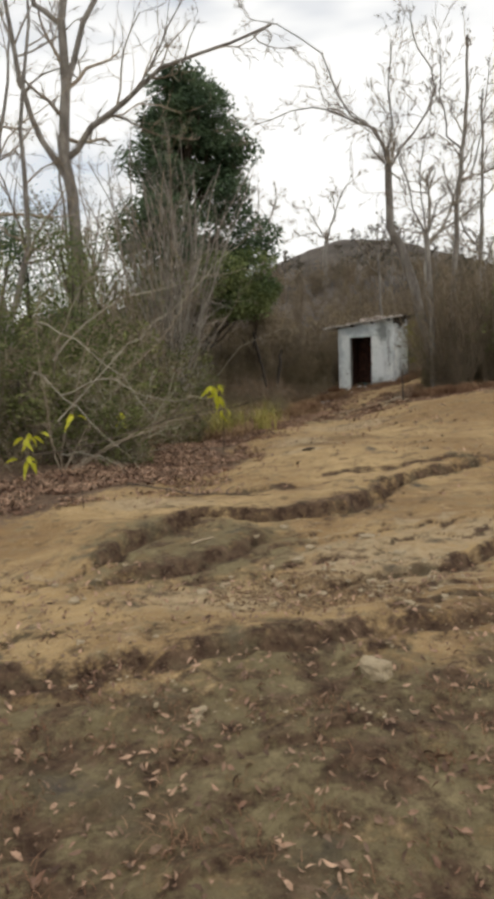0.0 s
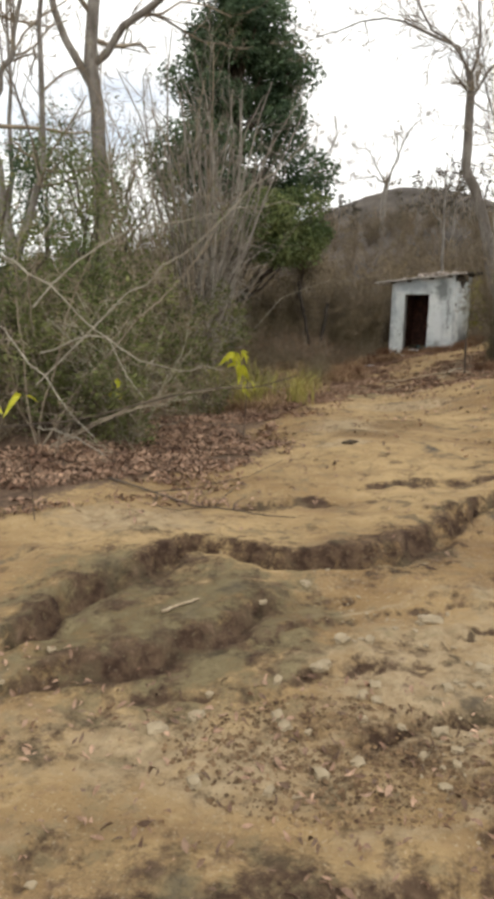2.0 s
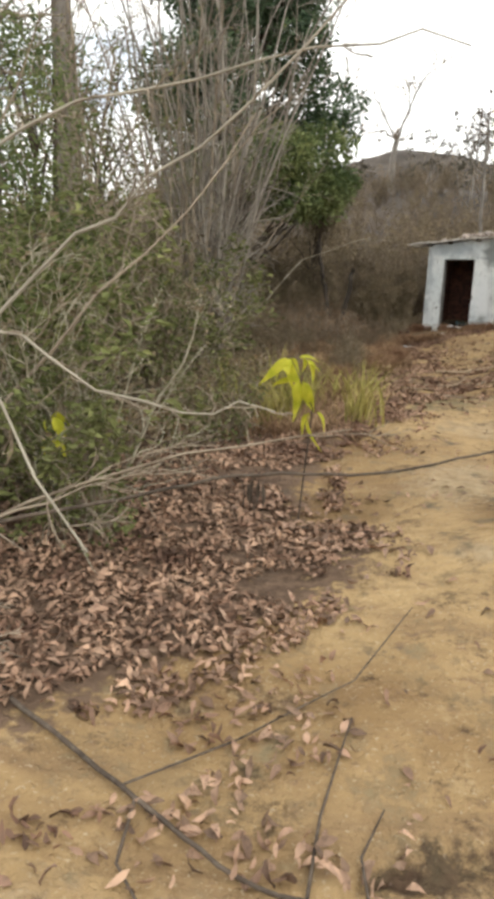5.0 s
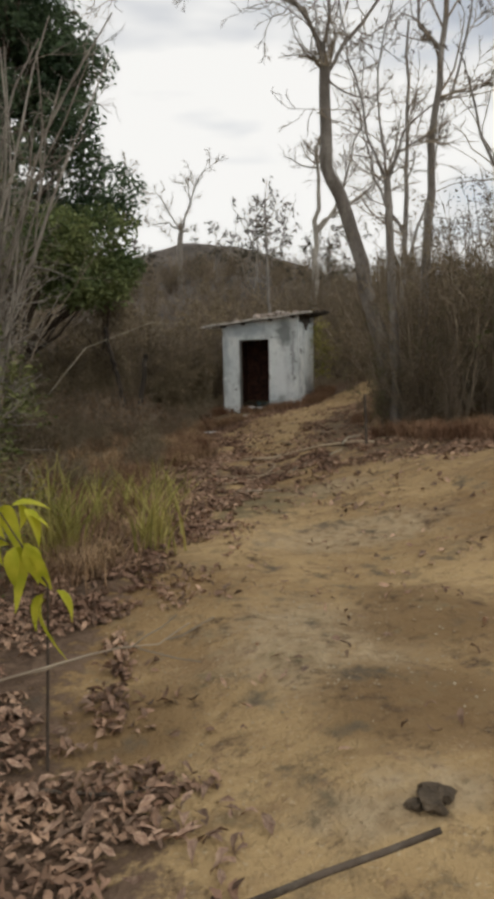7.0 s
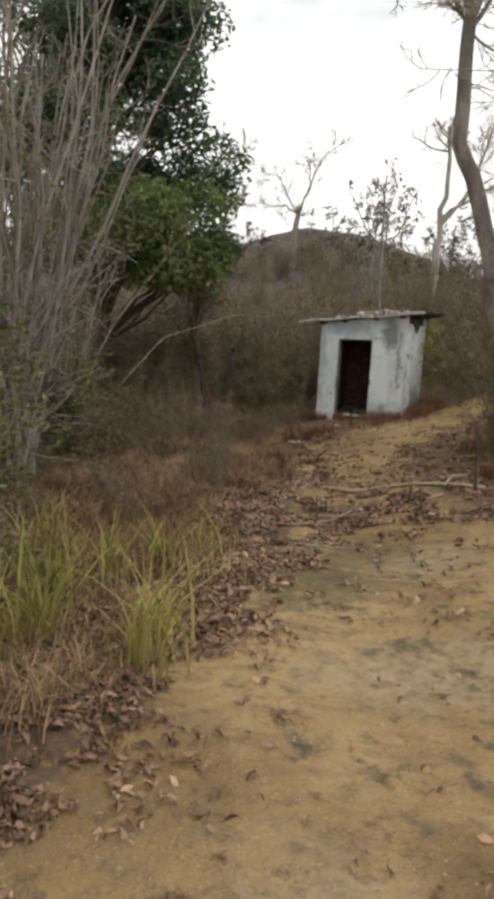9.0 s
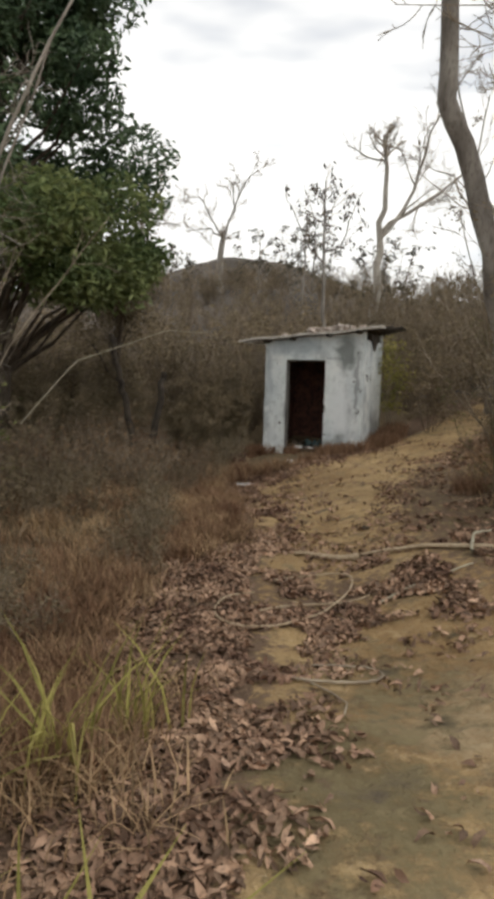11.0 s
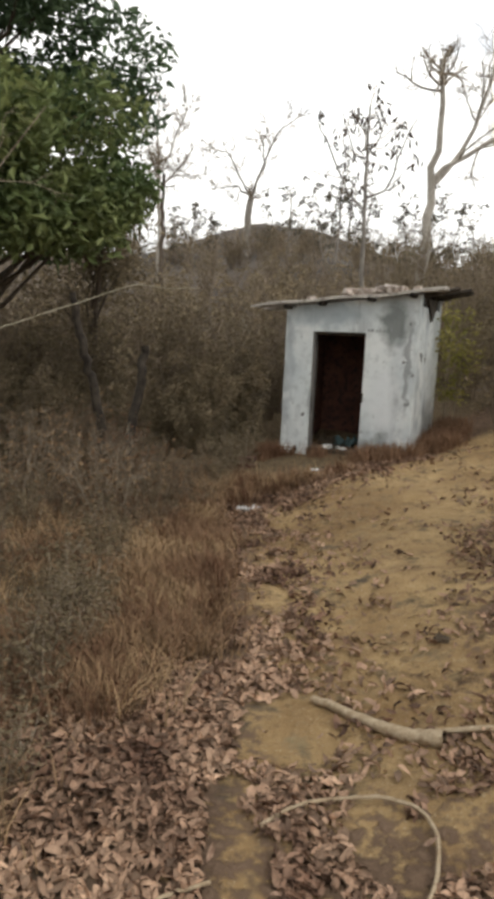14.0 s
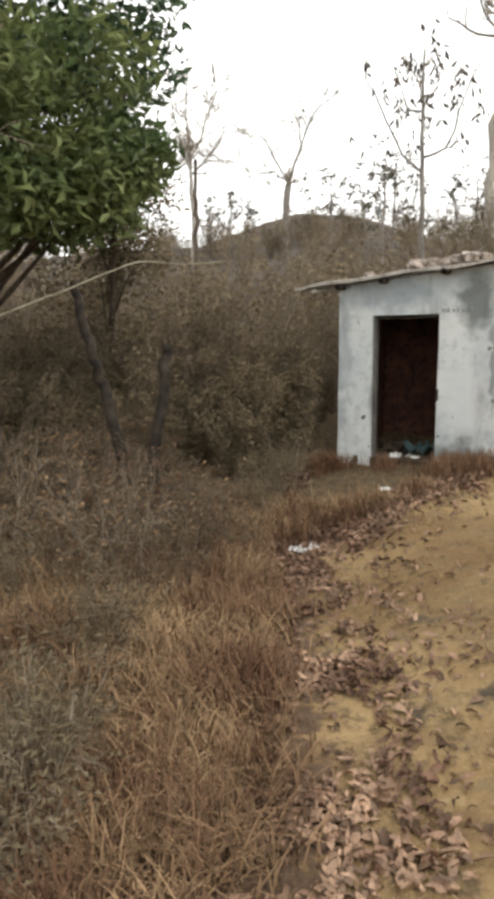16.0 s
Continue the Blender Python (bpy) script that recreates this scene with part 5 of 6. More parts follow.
# ---- fallen leaves ----
def leaf_template(seed):
    """A curled dry leaf, nine points long-ways and across."""
    g = np.random.default_rng(seed)
    t = np.array([0, 0.28, 0.62, 1.0])
    w = np.array([0.05, g.uniform(0.7, 1), g.uniform(0.5, 0.9), 0.04]) * g.uniform(0.3, 0.52)
    curl, cup, twist = g.uniform(-0.9, 1.3), g.uniform(0.1, 0.9), g.uniform(-0.7, 0.7)
    v = []
    for k in range(4):
        zc = curl * (t[k] - 0.5) ** 2 + 0.03
        for sgn in (-1, 0, 1):
            v.append((t[k] - 0.5, sgn * w[k] * 0.5 + 0.1 * twist * t[k], zc + abs(sgn) * cup * w[k] * 0.5 + sgn * twist * (t[k] - 0.5) * 0.4))
    q = [(k * 3 + j, k * 3 + j + 1, k * 3 + j + 4, k * 3 + j + 3) for k in range(3) for j in range(2)]
    return np.array(v), np.array(q)


LEAF_FORMS = [leaf_template(s) for s in range(8)]


def leaf_field(xy, size):
    s = Soup()
    vs, qs, n = [], [], 0
    z = height(xy[:, 0], xy[:, 1])
    for i, (x, y) in enumerate(xy):
        v, q = LEAF_FORMS[i % 8]
        k = size * rng.uniform(0.55, 1.3) * (1.25 if y > 14.5 else 1.0)
        r = Euler((rng.normal(0, 0.6), rng.normal(0, 0.5), rng.uniform(0, 6.28))).to_matrix()
        vs.append(v @ np.array(r).T * k + (x, y, z[i] + 0.008 + abs(rng.normal(0, 0.012))))
        qs.append(q + n)
        n += len(v)
    s.add(np.concatenate(vs), np.concatenate(qs))
    return s


litter = []
while len(litter) < 50000:
    y = rng.uniform(8.8, 24.8)
    u = rng.uniform()
    if u < 0.62:
        x = float(edge_left(y)) + rng.normal(-0.22, 0.3)
        if y < 13.0:
            x = float(edge_left(y)) + 0.25 - 2.3 * rng.uniform(0, 1) ** 1.1
        elif 16.2 < y < 19.6:
            x = float(edge_left(y)) + rng.normal(-0.45, 0.42)
        elif y > 13.5 and x < edge_left(y) - 0.55 and rng.uniform() < 0.6:
            continue
    elif u < 0.80:
        if y < 15.5:
            if rng.uniform() < 0.6:
                y = rng.uniform(9.4, 12.2)
                x = rng.uniform(-1.9, 0.15)
            else:
                y = rng.uniform(14.5, 20)
                x = float(edge_left(y)) - 2.2 * rng.uniform(0, 1)
        else:
            x = float(edge_right(y)) + rng.normal(0.75, 0.55)
    elif u < 0.90:
        y = 18.1 + rng.normal(0, 0.42)
        x = rng.uniform(0.8, 2.8)
    else:
        x = rng.uniform(float(edge_left(y)), float(edge_right(y)) if y > 15 else 3.0)
        if y > 19.8 and rng.uniform() < 0.25:
            x = float(edge_left(y)) + 0.9 * rng.uniform(0, 1) ** 1.5
            litter.append((x, y))
            continue
        if rng.uniform() < 0.6:
            continue
    clump = float(value_noise(np.array([x * 3.2]), np.array([y * 3.2]), 91)[0] + 0.6 * value_noise(np.array([x * 8.5]), np.array([y * 8.5]), 92)[0])
    deep_in = float(edge_left(y)) - x
    if clump < (0.1 if deep_in < 0.12 else -0.45 if deep_in < 0.6 else -0.9) - 0.2 * (y > 13):
        continue
    litter.append((x, y))
leaf_bed = tagged(new("leaf_litter", leaf_field(np.array(litter), 0.052).mesh("leaf_litter", M_LITTER, True)), "brown curled dry leaves strewn along the track", "fallen leaves", kind="stuff")
near_litter = np.column_stack([rng.uniform(-1.6, 2.6, 4800), 3.9 + 3.6 * rng.uniform(0, 1, 4800) ** 1.8])
tagged(new("leaf_scraps", leaf_field(near_litter, 0.038).mesh("leaf_scraps", M_LITTER, True)), "small dry leaf scraps on crusted earth", "fallen leaves", kind="stuff")
leaf_meshes = []
for v, q in LEAF_FORMS:
    me = mesh_from("dead_leaf", v, [q], True)
    me.materials.append(M_LITTER_PIECE)
    leaf_meshes.append(me)
for i in range(290):
    if i < 190:
        y = rng.uniform(9.9, 12.3)
        x = float(edge_left(y)) + 0.12 - 0.9 * rng.uniform(0, 1) ** 1.4
        if i % 6 == 0:
            x, y = 0.2 + rng.normal(0, 0.09), 11.36 + rng.normal(0, 0.10)
    else:
        y = rng.uniform(13.5, 22.5)
        x = float(edge_left(y)) + rng.normal(0.0, 0.3)
    k = 0.06 * rng.uniform(0.7, 1.35)
    part("dead_leaf", leaf_meshes[i % 8], leaf_bed, m=pose(x, y, ground_z(x, y) + 0.028, rng.normal(0, 18), rng.normal(0, 18), rng.uniform(0, 360)) @ Matrix.Diagonal((k, k, k, 1)))

# ---- stones and clods ----
STONES = ((1.04, 5.98, 0.05, 0.85, "pale angular stone on the crusted earth"), (1.18, 8.02, 0.042, 0.4, "flat pale stone beside the gully"), (0.78, 7.75, 0.028, 0.6, "small pale stone on sandy earth"), (0.70, 7.52, 0.024, 0.6, "small pale stone on sandy earth"), (-0.6, 6.9, 0.026, 0.6, "small pale stone on crusted earth"), (0.13, 7.07, 0.03, 0.5, "small flat stone on crusted earth"), (0.86, 7.35, 0.02, 0.7, "small pale stone on sandy earth"), (0.55, 7.2, 0.022, 0.6, "small pale stone on sandy earth"), (1.35, 7.6, 0.025, 0.6, "small pale stone on sandy earth"))
for i, (x, y, r, fl, text) in enumerate(STONES):
    stone("stone", x, y, ground_z(x, y) + r * fl * 0.55, r, fl, M_ROCK, text, "stone", "stones on the track", seed=i + 3)
for i in range(70):
    x, y = (rng.normal(1.05, 0.32), rng.normal(7.5, 0.42)) if i < 46 else (rng.uniform(-0.9, 1.6), rng.uniform(5.6, 7.6))
    r = 0.010 + 0.016 * rng.uniform(0, 1) ** 2
    stone("stone", x, y, ground_z(x, y) + r * 0.2, r, rng.uniform(0.45, 0.8), M_ROCK, "small angular pale stone on eroded earth", "stone", "stones on the track", seed=40 + i)
stone("dark_clod", 2.15, 19.85, ground_z(2.15, 19.85) + 0.012, 0.03, 0.6, M_CLOD, "dark clod of earth among leaf litter", "clod", seed=22)
stone("broken_brick", 1.33, 25.17, ground_z(1.33, 25.17) + 0.06, 0.1, 0.75, M_INNER, "dark broken brick in dry grass by the hut", "brick", seed=23)
for i, (x, y, r) in enumerate(((0.78, 11.2, 0.036), (0.83, 11.22, 0.024), (0.74, 11.21, 0.02), (0.80, 11.25, 0.022))):
    stone("dark_clod", x, y, ground_z(x, y) + r * 0.3, r, 0.5, M_CLOD, "dark crumbled clod of earth on the sandy track", "clod", "crumbled clods", seed=21 + 7 * i)


def gravel():
    s = Soup()
    x, y = rng.uniform(-1.5, 3.0, 9000), rng.uniform(4.6, 10.5, 9000)
    keep = (value_noise(x * 1.4, y * 1.8, 45) + 0.5 * value_noise(x * 4, y * 4, 46) + 0.25 * (x - 0.6) > 0.25) & (np.hypot((x - 0.75) / 1.6, (y - 7.2) / 1.6) < 1)
    x, y = x[keep], y[keep]
    n = len(x)
    z = height(x, y)
    base = np.array([(1, 0, 0), (0, 1, 0), (-1, 0, 0), (0, -1, 0), (0.1, 0.1, 0.8), (0, 0, -0.6)], float)
    quads = np.array([(0, 1, 4, 4), (1, 2, 4, 4), (2, 3, 4, 4), (3, 0, 4, 4)])[:, :3]
    r = 0.003 + 0.012 * rng.uniform(0, 1, n) ** 3
    v = base[None] * r[:, None, None] * rng.uniform(0.5, 1.4, (n, 6, 3)) * (1, 1, 0.55) + np.stack([x, y, z + 0.002], 1)[:, None]
    tri = (np.arange(n)[:, None, None] * 6 + quads[None]).reshape(-1, 3)
    me = mesh_from("gravel", v.reshape(-1, 3), [tri])
    me.materials.append(M_ROCK)
    tagged(new("gravel", me), "loose pale grit on the eroded slope", "gravel", kind="stuff")
    x, y = rng.normal(0.8, 0.36, 800), rng.normal(12.4, 0.42, 800)
    r = 0.002 + 0.007 * rng.uniform(0, 1, 800) ** 2.5
    v = base[None] * r[:, None, None] * rng.uniform(0.5, 1.4, (800, 6, 3)) + np.stack([x, y, height(x, y) + 0.003], 1)[:, None]
    me = mesh_from("gravel", v.reshape(-1, 3), [(np.arange(800)[:, None, None] * 6 + quads[None]).reshape(-1, 3)])
    me.materials.append(M_ROCK)
    tagged(new("gravel", me), "loose pale grit on the sandy rise", "gravel", kind="stuff")
    m = 2600
    a, q = rng.uniform(0, 2 * math.pi, m), rng.uniform(0, 1, m) ** 0.6
    x, y = 0.8 + 0.62 * q * np.cos(a), 6.98 + 0.36 * q * np.sin(a)
    r = 0.002 + 0.010 * rng.uniform(0, 1, m) ** 2
    v = base[None] * r[:, None, None] * rng.uniform(0.5, 1.4, (m, 6, 3)) + np.stack([x, y, height(x, y) + 0.003], 1)[:, None]
    me = mesh_from("earth_crumbs", v.reshape(-1, 3), [(np.arange(m)[:, None, None] * 6 + quads[None]).reshape(-1, 3)])
    me.materials.append(M_CRUMB)
    tagged(new("earth_crumbs", me), "loose brown earth crumbs on the slope", "earth", kind="stuff")


gravel()


# ---- fallen wood ----
def stick(name, pts, r0, r1, material, label, category="branch", side=(), group="", sides=6):
    pts = np.asarray(pts, float)
    t = np.linspace(0, 1, len(pts))
    n = max(10, 5 * len(pts))
    tt = np.linspace(0, 1, n)
    k = np.stack([np.interp(tt, t, pts[:, i]) for i in range(3)], 1)
    for _ in range(2):
        k[1:-1] = (k[:-2] + 2 * k[1:-1] + k[2:]) / 4
    k[1:-1] += rng.normal(0, r0 * 0.18, (n - 2, 3))
    x, y, z = k[0]
    s = Soup()
    s.tube(k - k[0], np.linspace(r0, r1, n), sides)
    ob = new(name, None)
    ob.matrix_world = pose(x, y, z)
    tagged(ob, label, category, group)
    part("stem", s.mesh("stem", material), ob)
    for line in side:
        q = Soup()
        line = np.asarray(line, float) - k[0]
        q.tube(line, np.linspace(r0 * 0.55, r1 * 0.8, len(line)), 4)
        part("side_branch", q.mesh("side_branch", material), ob)
    return ob


def on_ground(*xys, lift=0.02):
    return [(x, y, ground_z(x, y) + lift) for x, y in xys]


stick("log", on_ground((1.40, 19.47), (1.56, 19.25), (1.70, 19.10), (1.80, 19.02), (1.88, 18.97), lift=0.025), 0.019, 0.038, M_WOOD, "pale barkless log lying across the path", "log", sides=9, side=(on_ground((1.78, 19.06), (2.04, 18.97), (2.36, 18.75), (2.7, 18.45), (2.95, 18.2), lift=0.03),))


def ring(cx, cy, rx, ry, a0, a1, turn=0.0, n=14):
    pts = []
    for i in range(n):
        a = math.radians(a0 + (a1 - a0) * i / (n - 1))
        px, py = rx * math.cos(a), ry * math.sin(a)
        pts.append((cx + px * math.cos(turn) - py * math.sin(turn), cy + px * math.sin(turn) + py * math.cos(turn)))
    return pts


stick("looped_vine", on_ground((1.08, 18.54), (1.22, 18.67), (1.38, 18.71), (1.55, 18.69), (1.66, 18.58), (1.68, 18.44), (1.63, 18.28), (1.50, 18.09), (1.33, 17.89), (1.14, 17.73), (0.97, 17.63), (0.80, 17.60), (0.66, 17.68), (0.60, 17.83), (0.60, 18.0), (0.67, 18.16), (0.78, 18.24), (0.91, 18.29), lift=0.03), 0.0085, 0.007, M_WOOD, "dry woody vine curled in a loop on the path", "vine", group="looped vines")
stick("looped_vine", on_ground((0.90, 17.88), (1.03, 17.98), (1.21, 18.04), (1.38, 18.05), (1.58, 18.03), (1.72, 18.08), lift=0.035), 0.008, 0.005, M_WOOD, "thin dry vine across the looped vine", "vine", group="looped vines", side=(on_ground((1.12, 18.18), (1.19, 18.11), (1.26, 18.05), lift=0.03),))
stick("looped_vine", on_ground(*ring(1.17, 16.79, 0.27, 0.18, -160, 150), lift=0.02), 0.009, 0.006, M_TWIG, "thin dark vine curled in a loop on the path", "vine", group="looped vines", side=(on_ground((1.02, 16.63), (1.09, 16.46), (1.13, 16.31), (1.08, 16.16), lift=0.015),))
stick("fallen_stick", on_ground((1.75, 17.95), (2.1, 18.1), (2.5, 18.15), lift=0.02), 0.008, 0.006, M_TWIG_PALE, "dry stick on the leaf litter")
stick("fallen_stick", on_ground((2.55, 18.3), (2.75, 18.75), (2.95, 18.85), lift=0.06), 0.014, 0.009, M_TWIG_PALE, "bent pale stick on the bank")
stick("fallen_branch", on_ground((-1.24, 10.02), (-0.9, 9.8), (-0.55, 9.57), (-0.28, 9.4), (0.0, 9.33), (0.28, 9.26), (0.45, 9.22), lift=0.02), 0.009, 0.003, M_BARK_DARK, "thin dark fallen branch on the sand",
      side=(on_ground((-0.57, 9.58), (-0.56, 9.4), (-0.45, 9.26), (-0.33, 9.21), (-0.2, 9.36), lift=0.02), on_ground((-0.12, 9.37), (-0.1, 9.6), (-0.06, 9.8), (-0.02, 9.98), lift=0.025), on_ground((-0.62, 9.62), (-0.35, 9.88), (-0.2, 10.02), (-0.01, 10.21), (0.22, 10.7), lift=0.02), on_ground((0.02, 9.33), (0.0, 9.5), (0.06, 9.65), lift=0.02)))
stick("fallen_stick", on_ground((-0.06, 7.82), (0.01, 7.90), (0.08, 7.99), lift=0.012), 0.009, 0.005, M_WOOD, "short pale stick on the crusted earth")
stick("fallen_stick", on_ground((-0.3, 11.66), (-0.16, 11.6), (-0.06, 11.56), (0.1, 11.55), lift=0.02), 0.008, 0.004, M_BARK_DARK, "dark fallen stick in the leaves")
stick("reaching_branch", [(-2.3, 10.6, 0.55), (-1.5, 10.3, 0.68), (-0.83, 10.2, 0.88), (-0.4, 10.22, 1.0), (0.02, 10.22, 1.02), (0.36, 10.2, 1.13)], 0.009, 0.0035, M_BARK_DARK, "thin bare branch that reaches across the verge")
shrivelled = [mesh_from("withered_leaf", v, [q], True) for v, q in LEAF_FORMS[:3]]
for me in shrivelled:
    me.materials.append(M_BARK_DARK)
for i in range(6):
    part("withered_leaf", shrivelled[i % 3], bpy.data.objects["reaching_branch"], "dark withered hanging leaf", m=pose(-0.40 + 0.012 * i + 2.3, 10.21 + 0.01 * (i % 3) - 10.6, 0.94 - 0.55 - 0.012 * (i % 2), 0, 84, 60 * i) @ Matrix.Diagonal((0.085, 0.045, 0.03, 1)))
stick("reaching_branch", [(-1.7, 22.4, 1.15), (-1.03, 22.5, 1.97), (-0.87, 22.5, 2.02), (-0.31, 22.5, 2.23), (0.15, 22.5, 2.41), (0.45, 22.5, 2.38), (0.71, 22.5, 2.4)], 0.009, 0.004, M_TWIG_PALE, "thin pale branch that reaches over the dry grass")
stick("tree_stub", [(-0.43, 24.9, 0.15), (-0.48, 24.85, 0.9), (-0.6, 24.75, 1.5), (-0.72, 24.6, 2.0), (-0.78, 24.5, 2.45)], 0.066, 0.04, M_BEAM, "dark leaning dead stem in the dry grass", "stump", group="tree stubs", sides=8)
stick("tree_stub", [(-0.18, 24.8, 0.1), (-0.11, 24.8, 0.9), (0.0, 24.8, 1.6), (0.03, 24.8, 1.88)], 0.068, 0.05, M_BEAM, "dark broken dead stem in the dry grass", "stump", group="tree stubs", sides=8)
stick("dark_post", [(2.85, 18.2, 0.4), (2.83, 18.2, 0.8), (2.82, 18.2, 1.2)], 0.02, 0.017, M_BARK_DARK, "short dark post on the bank", "post")


# ---- the near bare shrub whose twigs hang over the verge ----
def near_shrub():
    root = empty("bare_shrub", pose(-2.1, 10.9, ground_z(-2.1, 10.9) - 0.05), "leafless pale-twigged shrub that leans over the verge", "bush")
    s = Soup()
    for way, ln, r in (((0.9, -0.25, 0.4), 1.55, 0.009), ((0.8, -0.1, 0.65), 2.2, 0.011), ((0.55, 0.1, 1.0), 2.8, 0.012), ((0.2, -0.3, 1.0), 2.4, 0.01), ((-0.3, 0.1, 1), 2.2, 0.01), ((0.4, -0.6, 0.8), 1.6, 0.009)):
        pts = wander((0, 0, 0), way, ln, 9, 0.13, 0.012)
        one = Soup()
        one.tube(pts, np.linspace(r, 0.003, 10), 5)
        part("stem", one.mesh("stem", M_TWIG), root)
        branch_off(s, pts, r, 6, ln * 0.3, 2, 0.6, 0.2, 0.0, 0.2, 4, None, 0.0025)
    base = np.array([-2.1, 10.9, ground_z(-2.1, 10.9) - 0.05])
    for bough, r in BOUGHS:
        k = np.asarray(bough, float) - base
        tn = np.linspace(0, 1, 12)
        k = np.stack([np.interp(tn, np.linspace(0, 1, len(k)), k[:, j]) for j in range(3)], 1)
        k[1:-1] = (k[:-2] + 2 * k[1:-1] + k[2:]) / 4 + rng.normal(0, 0.02, (10, 3))
        one = Soup()
        one.tube(k, np.linspace(r, 0.003, 12), 5)
        part("stem", one.mesh("stem", M_BOUGH), root)
        branch_off(s, k, r, 9, 0.24, 2, 0.55, 0.2, -0.01, 0.25, 4, None, 0.002)
    part("twig_mass", s.mesh("twig_mass", M_TWIG), root)["kind"] = "stuff"


BOUGHS = (
    (((-2.1, 10.6, 1.9), (-1.85, 9.85, 1.98), (-1.2, 9.7, 1.65), (-0.65, 9.5, 1.0)), 0.010),
    (((-2.2, 10.4, 1.3), (-1.85, 9.8, 1.52), (-1.5, 9.6, 1.2), (-0.94, 9.3, 0.75)), 0.010),
    (((-2.0, 10.8, 1.2), (-1.4, 10.6, 1.4), (-0.8, 10.6, 1.1), (-0.35, 10.65, 1.12)), 0.009),
    (((-2.1, 10.9, 0.9), (-1.25, 11.0, 1.75), (-0.85, 11.0, 2.0), (-0.3, 11.0, 2.5), (0.25, 11.05, 2.95)), 0.010),
    (((-2.1, 10.9, 1.6), (-1.6, 11.1, 2.2), (-0.9, 11.2, 2.35), (-0.2, 11.2, 2.55), (0.3, 11.2, 2.5)), 0.010),
    (((-2.1, 10.9, 0.5), (-1.6, 10.2, 0.62), (-1.1, 9.9, 0.5)), 0.008),
    (((-2.1, 10.9, 1.4), (-1.7, 9.9, 1.75), (-1.3, 9.6, 2.2), (-1.0, 9.5, 2.5)), 0.009),
)
near_shrub()


# ---- saplings with yellow-green leaves ----
def big_leaf(ln, wd, droop):
    s = Soup()
    t = np.linspace(0, 1, 7)
    w = wd * np.sin(np.pi * t ** 0.8) * 0.5 + 0.002
    rows = []
    for k in range(7):
        z = -droop * t[k] ** 2 * ln
        x = ln * (t[k] - 0.12 * droop * t[k] ** 2)
        rows += [(x, -w[k], z + w[k] * 0.35), (x, 0, z), (x, w[k], z + w[k] * 0.35)]
    q = [(k * 3 + j, k * 3 + j + 1, k * 3 + j + 4, k * 3 + j + 3) for k in range(6) for j in range(2)]
    s.add(np.array(rows), np.array(q))
    return s.mesh("leaf", M_YELLOW_LEAF, True)


LEAVES_BIG = [big_leaf(0.15, 0.062, 0.4), big_leaf(0.13, 0.055, 0.9), big_leaf(0.17, 0.064, 1.3)]


def sapling(line, sprays, label, r=0.006):
    """Stem along line; sprays: height share, number of leaves and spread."""
    x, y, z = line[0]
    root = empty("sapling", pose(x, y, z), label, "sapling", "yellowing saplings")
    s = Soup()
    k = np.asarray(line, float) - np.asarray(line[0])
    s.tube(k, np.linspace(r, r * 0.4, len(k)), 5)
    part("stem", s.mesh("stem", M_BARK_DARK), root)
    for share, count, wide, size in sprays:
        j = share * (len(k) - 1)
        i = min(int(j), len(k) - 2)
        p = k[i] + (k[i + 1] - k[i]) * (j - i)
        for n in range(count):
            turn = 360 * n / count + rng.uniform(-35, 35)
            q = p + np.array([math.cos(math.radians(turn)), math.sin(math.radians(turn)), rng.uniform(-0.4, 0.7)]) * wide * rng.uniform(0.1, 1)
            part("leaf", LEAVES_BIG[n % 3], root, m=pose(*q, rng.uniform(-50, 50), rng.uniform(-10, 60), turn) @ Matrix.Diagonal((size, size, size, 1)))


sapling([(-0.3, 11.8, ground_z(-0.3, 11.8)), (-0.27, 11.75, 0.7), (-0.25, 11.7, 0.95), (-0.36, 11.62, 1.2)],
        [(1.0, 8, 0.10, 0.75), (0.85, 6, 0.07, 0.8), (0.62, 3, 0.04, 0.8), (1.0, 3, 0.12, 0.6)], "young sapling with bright yellow-green leaves")
sapling([(-1.9, 9.5, ground_z(-1.9, 9.5)), (-1.87, 9.47, 0.5), (-1.85, 9.45, 0.85)], [(1.0, 7, 0.14, 0.8), (0.7, 5, 0.12, 0.8)], "low sapling with yellow hanging leaves")
sapling([(-1.15, 8.8, ground_z(-1.15, 8.8)), (-1.12, 8.7, 0.7), (-1.1, 8.6, 1.1)], [(1.0, 3, 0.03, 0.6)], "thin sapling with two yellow leaves", 0.004)
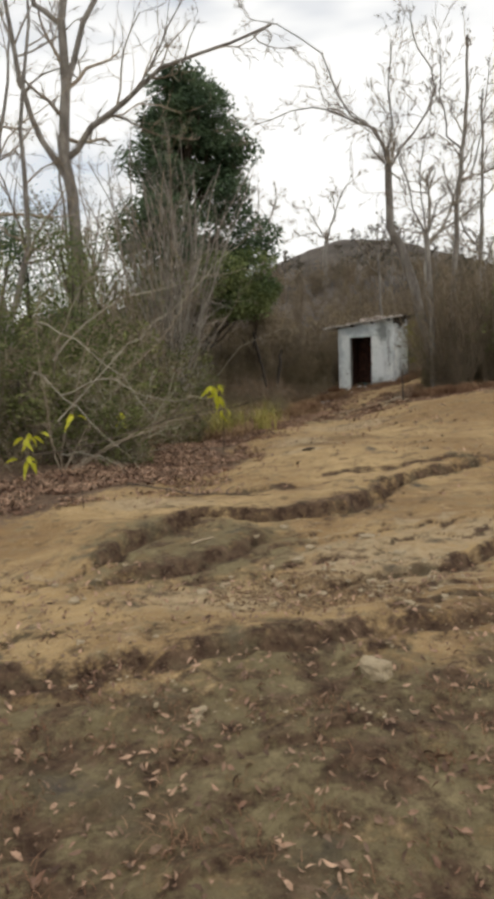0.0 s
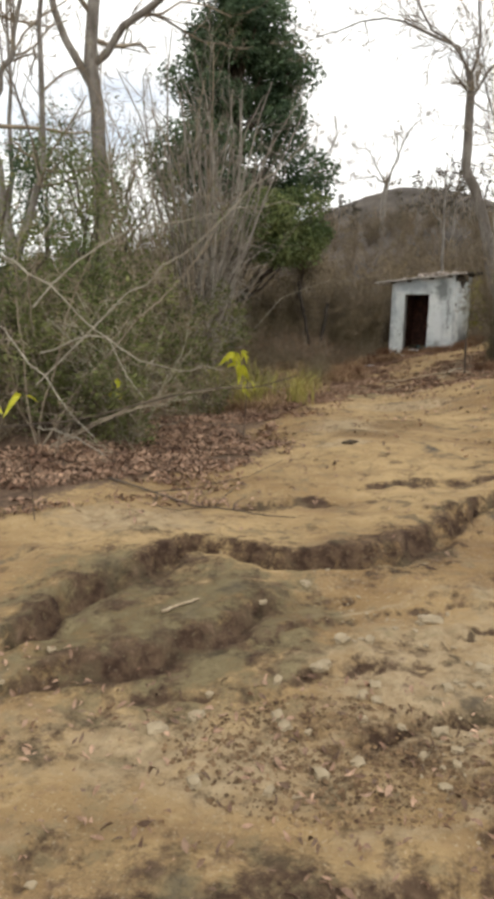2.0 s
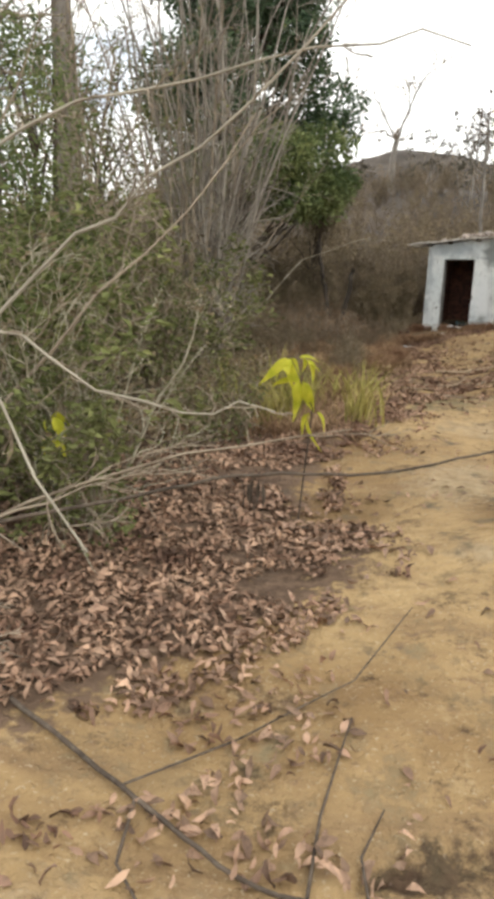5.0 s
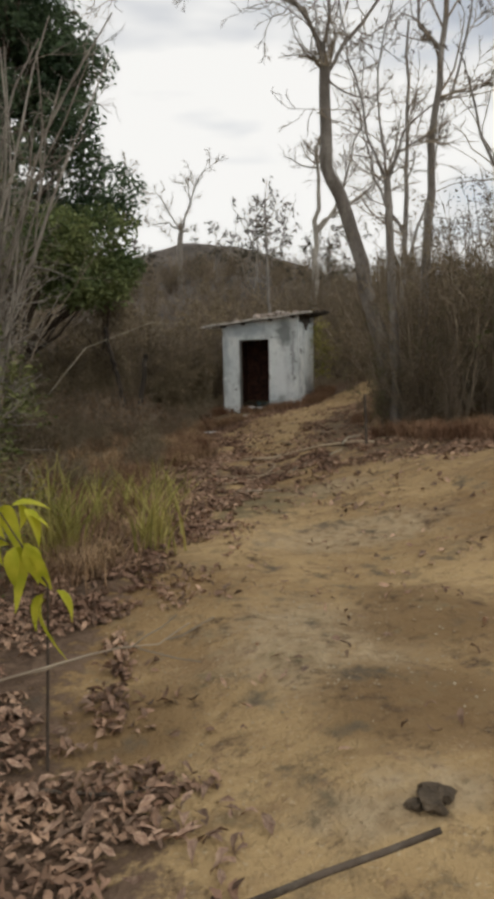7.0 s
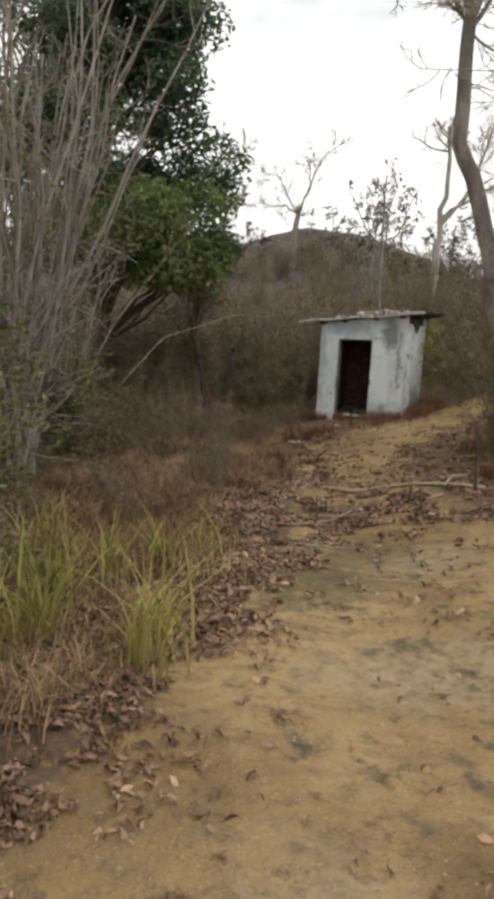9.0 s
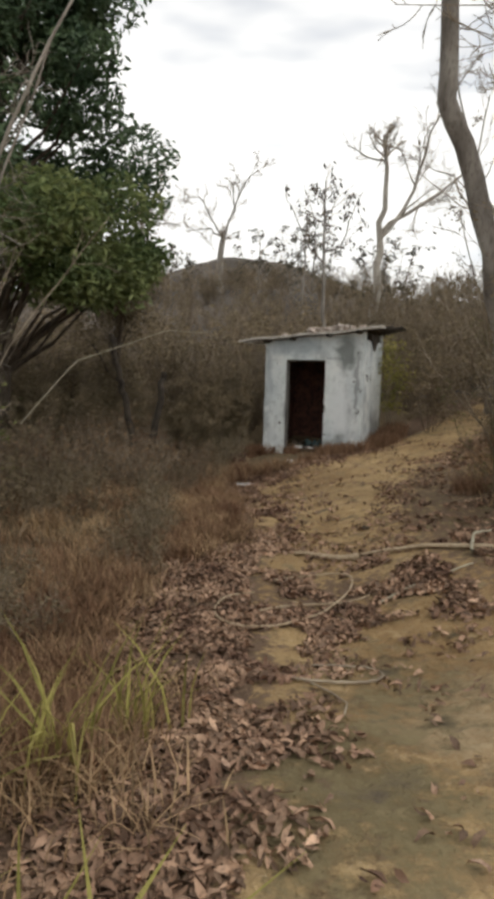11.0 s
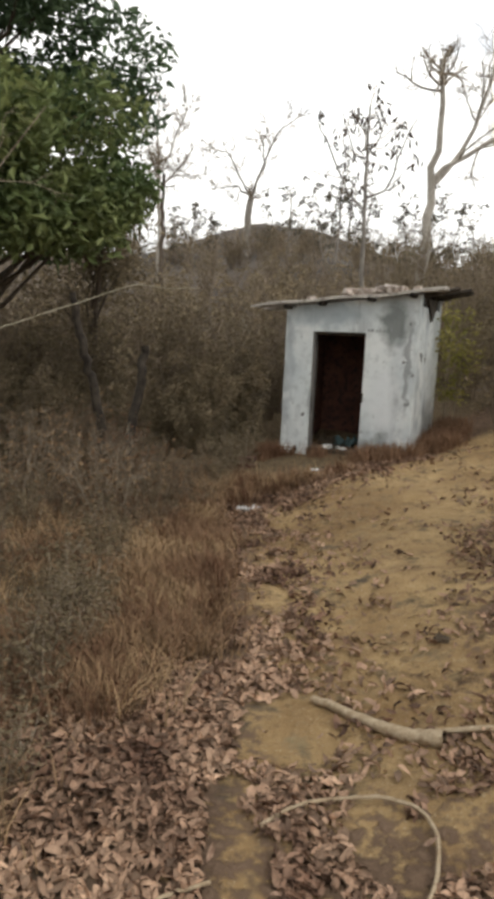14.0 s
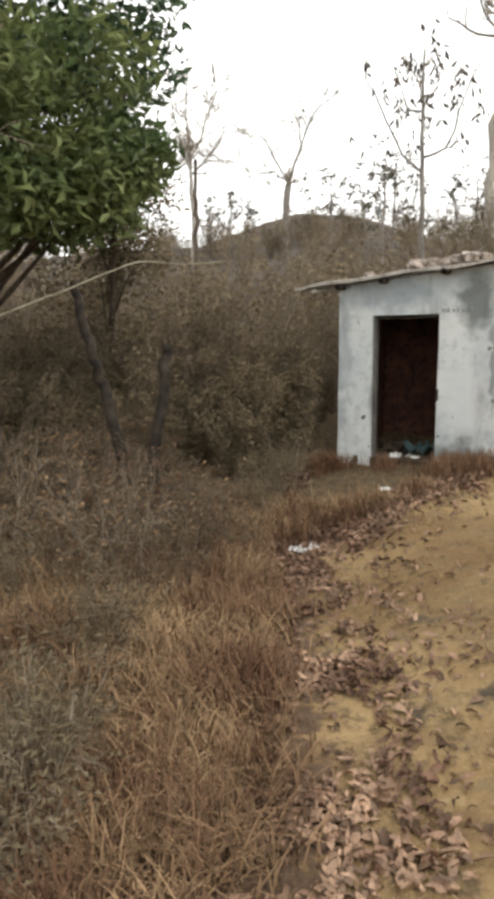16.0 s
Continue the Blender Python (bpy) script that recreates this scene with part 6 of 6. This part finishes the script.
sapling([(-1.44, 11.15, ground_z(-1.44, 11.15)), (-1.43, 11.12, 0.7), (-1.42, 11.1, 0.95)], [(1.0, 3, 0.05, 0.8), (0.8, 2, 0.04, 0.7)], "thin sapling with yellow curled leaves", 0.004)


# ---- litter by the hut ----
def crumple(name, x, y, z, size, material, label, category, seed):
    bm = bmesh.new()
    bmesh.ops.create_grid(bm, x_segments=9, y_segments=9, size=1)
    for v in bm.verts:
        p = v.co * 1.7 + Vector((seed * 5.1, seed, 0))
        v.co = Vector((v.co.x * size + noise.noise(p) * size * 0.4, v.co.y * size * 0.7 + noise.noise(p + Vector((7, 1, 2))) * size * 0.4, abs(noise.noise(p * 1.3)) * size * 0.9 + abs(noise.noise(p * 3)) * size * 0.3))
    bmesh.ops.solidify(bm, geom=bm.faces[:], thickness=0.004)
    me = bpy.data.meshes.new(name)
    bm.to_mesh(me)
    bm.free()
    me.materials.append(material)
    ob = new(name, me)
    ob.matrix_world = pose(x, y, z, 0, 0, seed * 63)
    return tagged(ob, label, category)


crumple("plastic_scrap", 1.24, 23.32, ground_z(1.24, 23.32) + 0.01, 0.09, M_WHITE, "crumpled white plastic scrap on the leaf litter", "litter", 1)
crumple("plastic_scrap", 1.36, 23.36, ground_z(1.36, 23.36) + 0.01, 0.06, M_WHITE, "small torn white scrap on the leaf litter", "litter", 2)
crumple("plastic_scrap", 2.13, 24.55, ground_z(2.13, 24.55) + 0.01, 0.05, M_WHITE, "flat pale scrap on the earth by the hut", "litter", 3)
for i, (x, y, r, mt, nm, text) in enumerate(((-1.18, 0.09, 0.10, M_WHITE, "plastic_bag", "crumpled white bag on the hut threshold"), (-0.98, 0.12, 0.07, M_WHITE, "plastic_bag", "torn white bag on the hut threshold"), (-0.95, 0.55, 0.26, M_TEAL, "crumpled_rag", "dull teal crumpled rag inside the hut"), (-1.35, 0.6, 0.22, M_CLOD, "crumpled_rag", "dark crumpled rag inside the hut"))):
    p = SHED @ Vector((x, y, 0.125))
    crumple(nm, p.x, p.y, p.z, r, mt, text, "litter", 4 + i)
stone("pale_stone", 0.66, 26.4, ground_z(0.66, 26.4) + 0.05, 0.1, 0.7, M_ROCK, "pale stone half hidden in dry grass", "stone", seed=31)
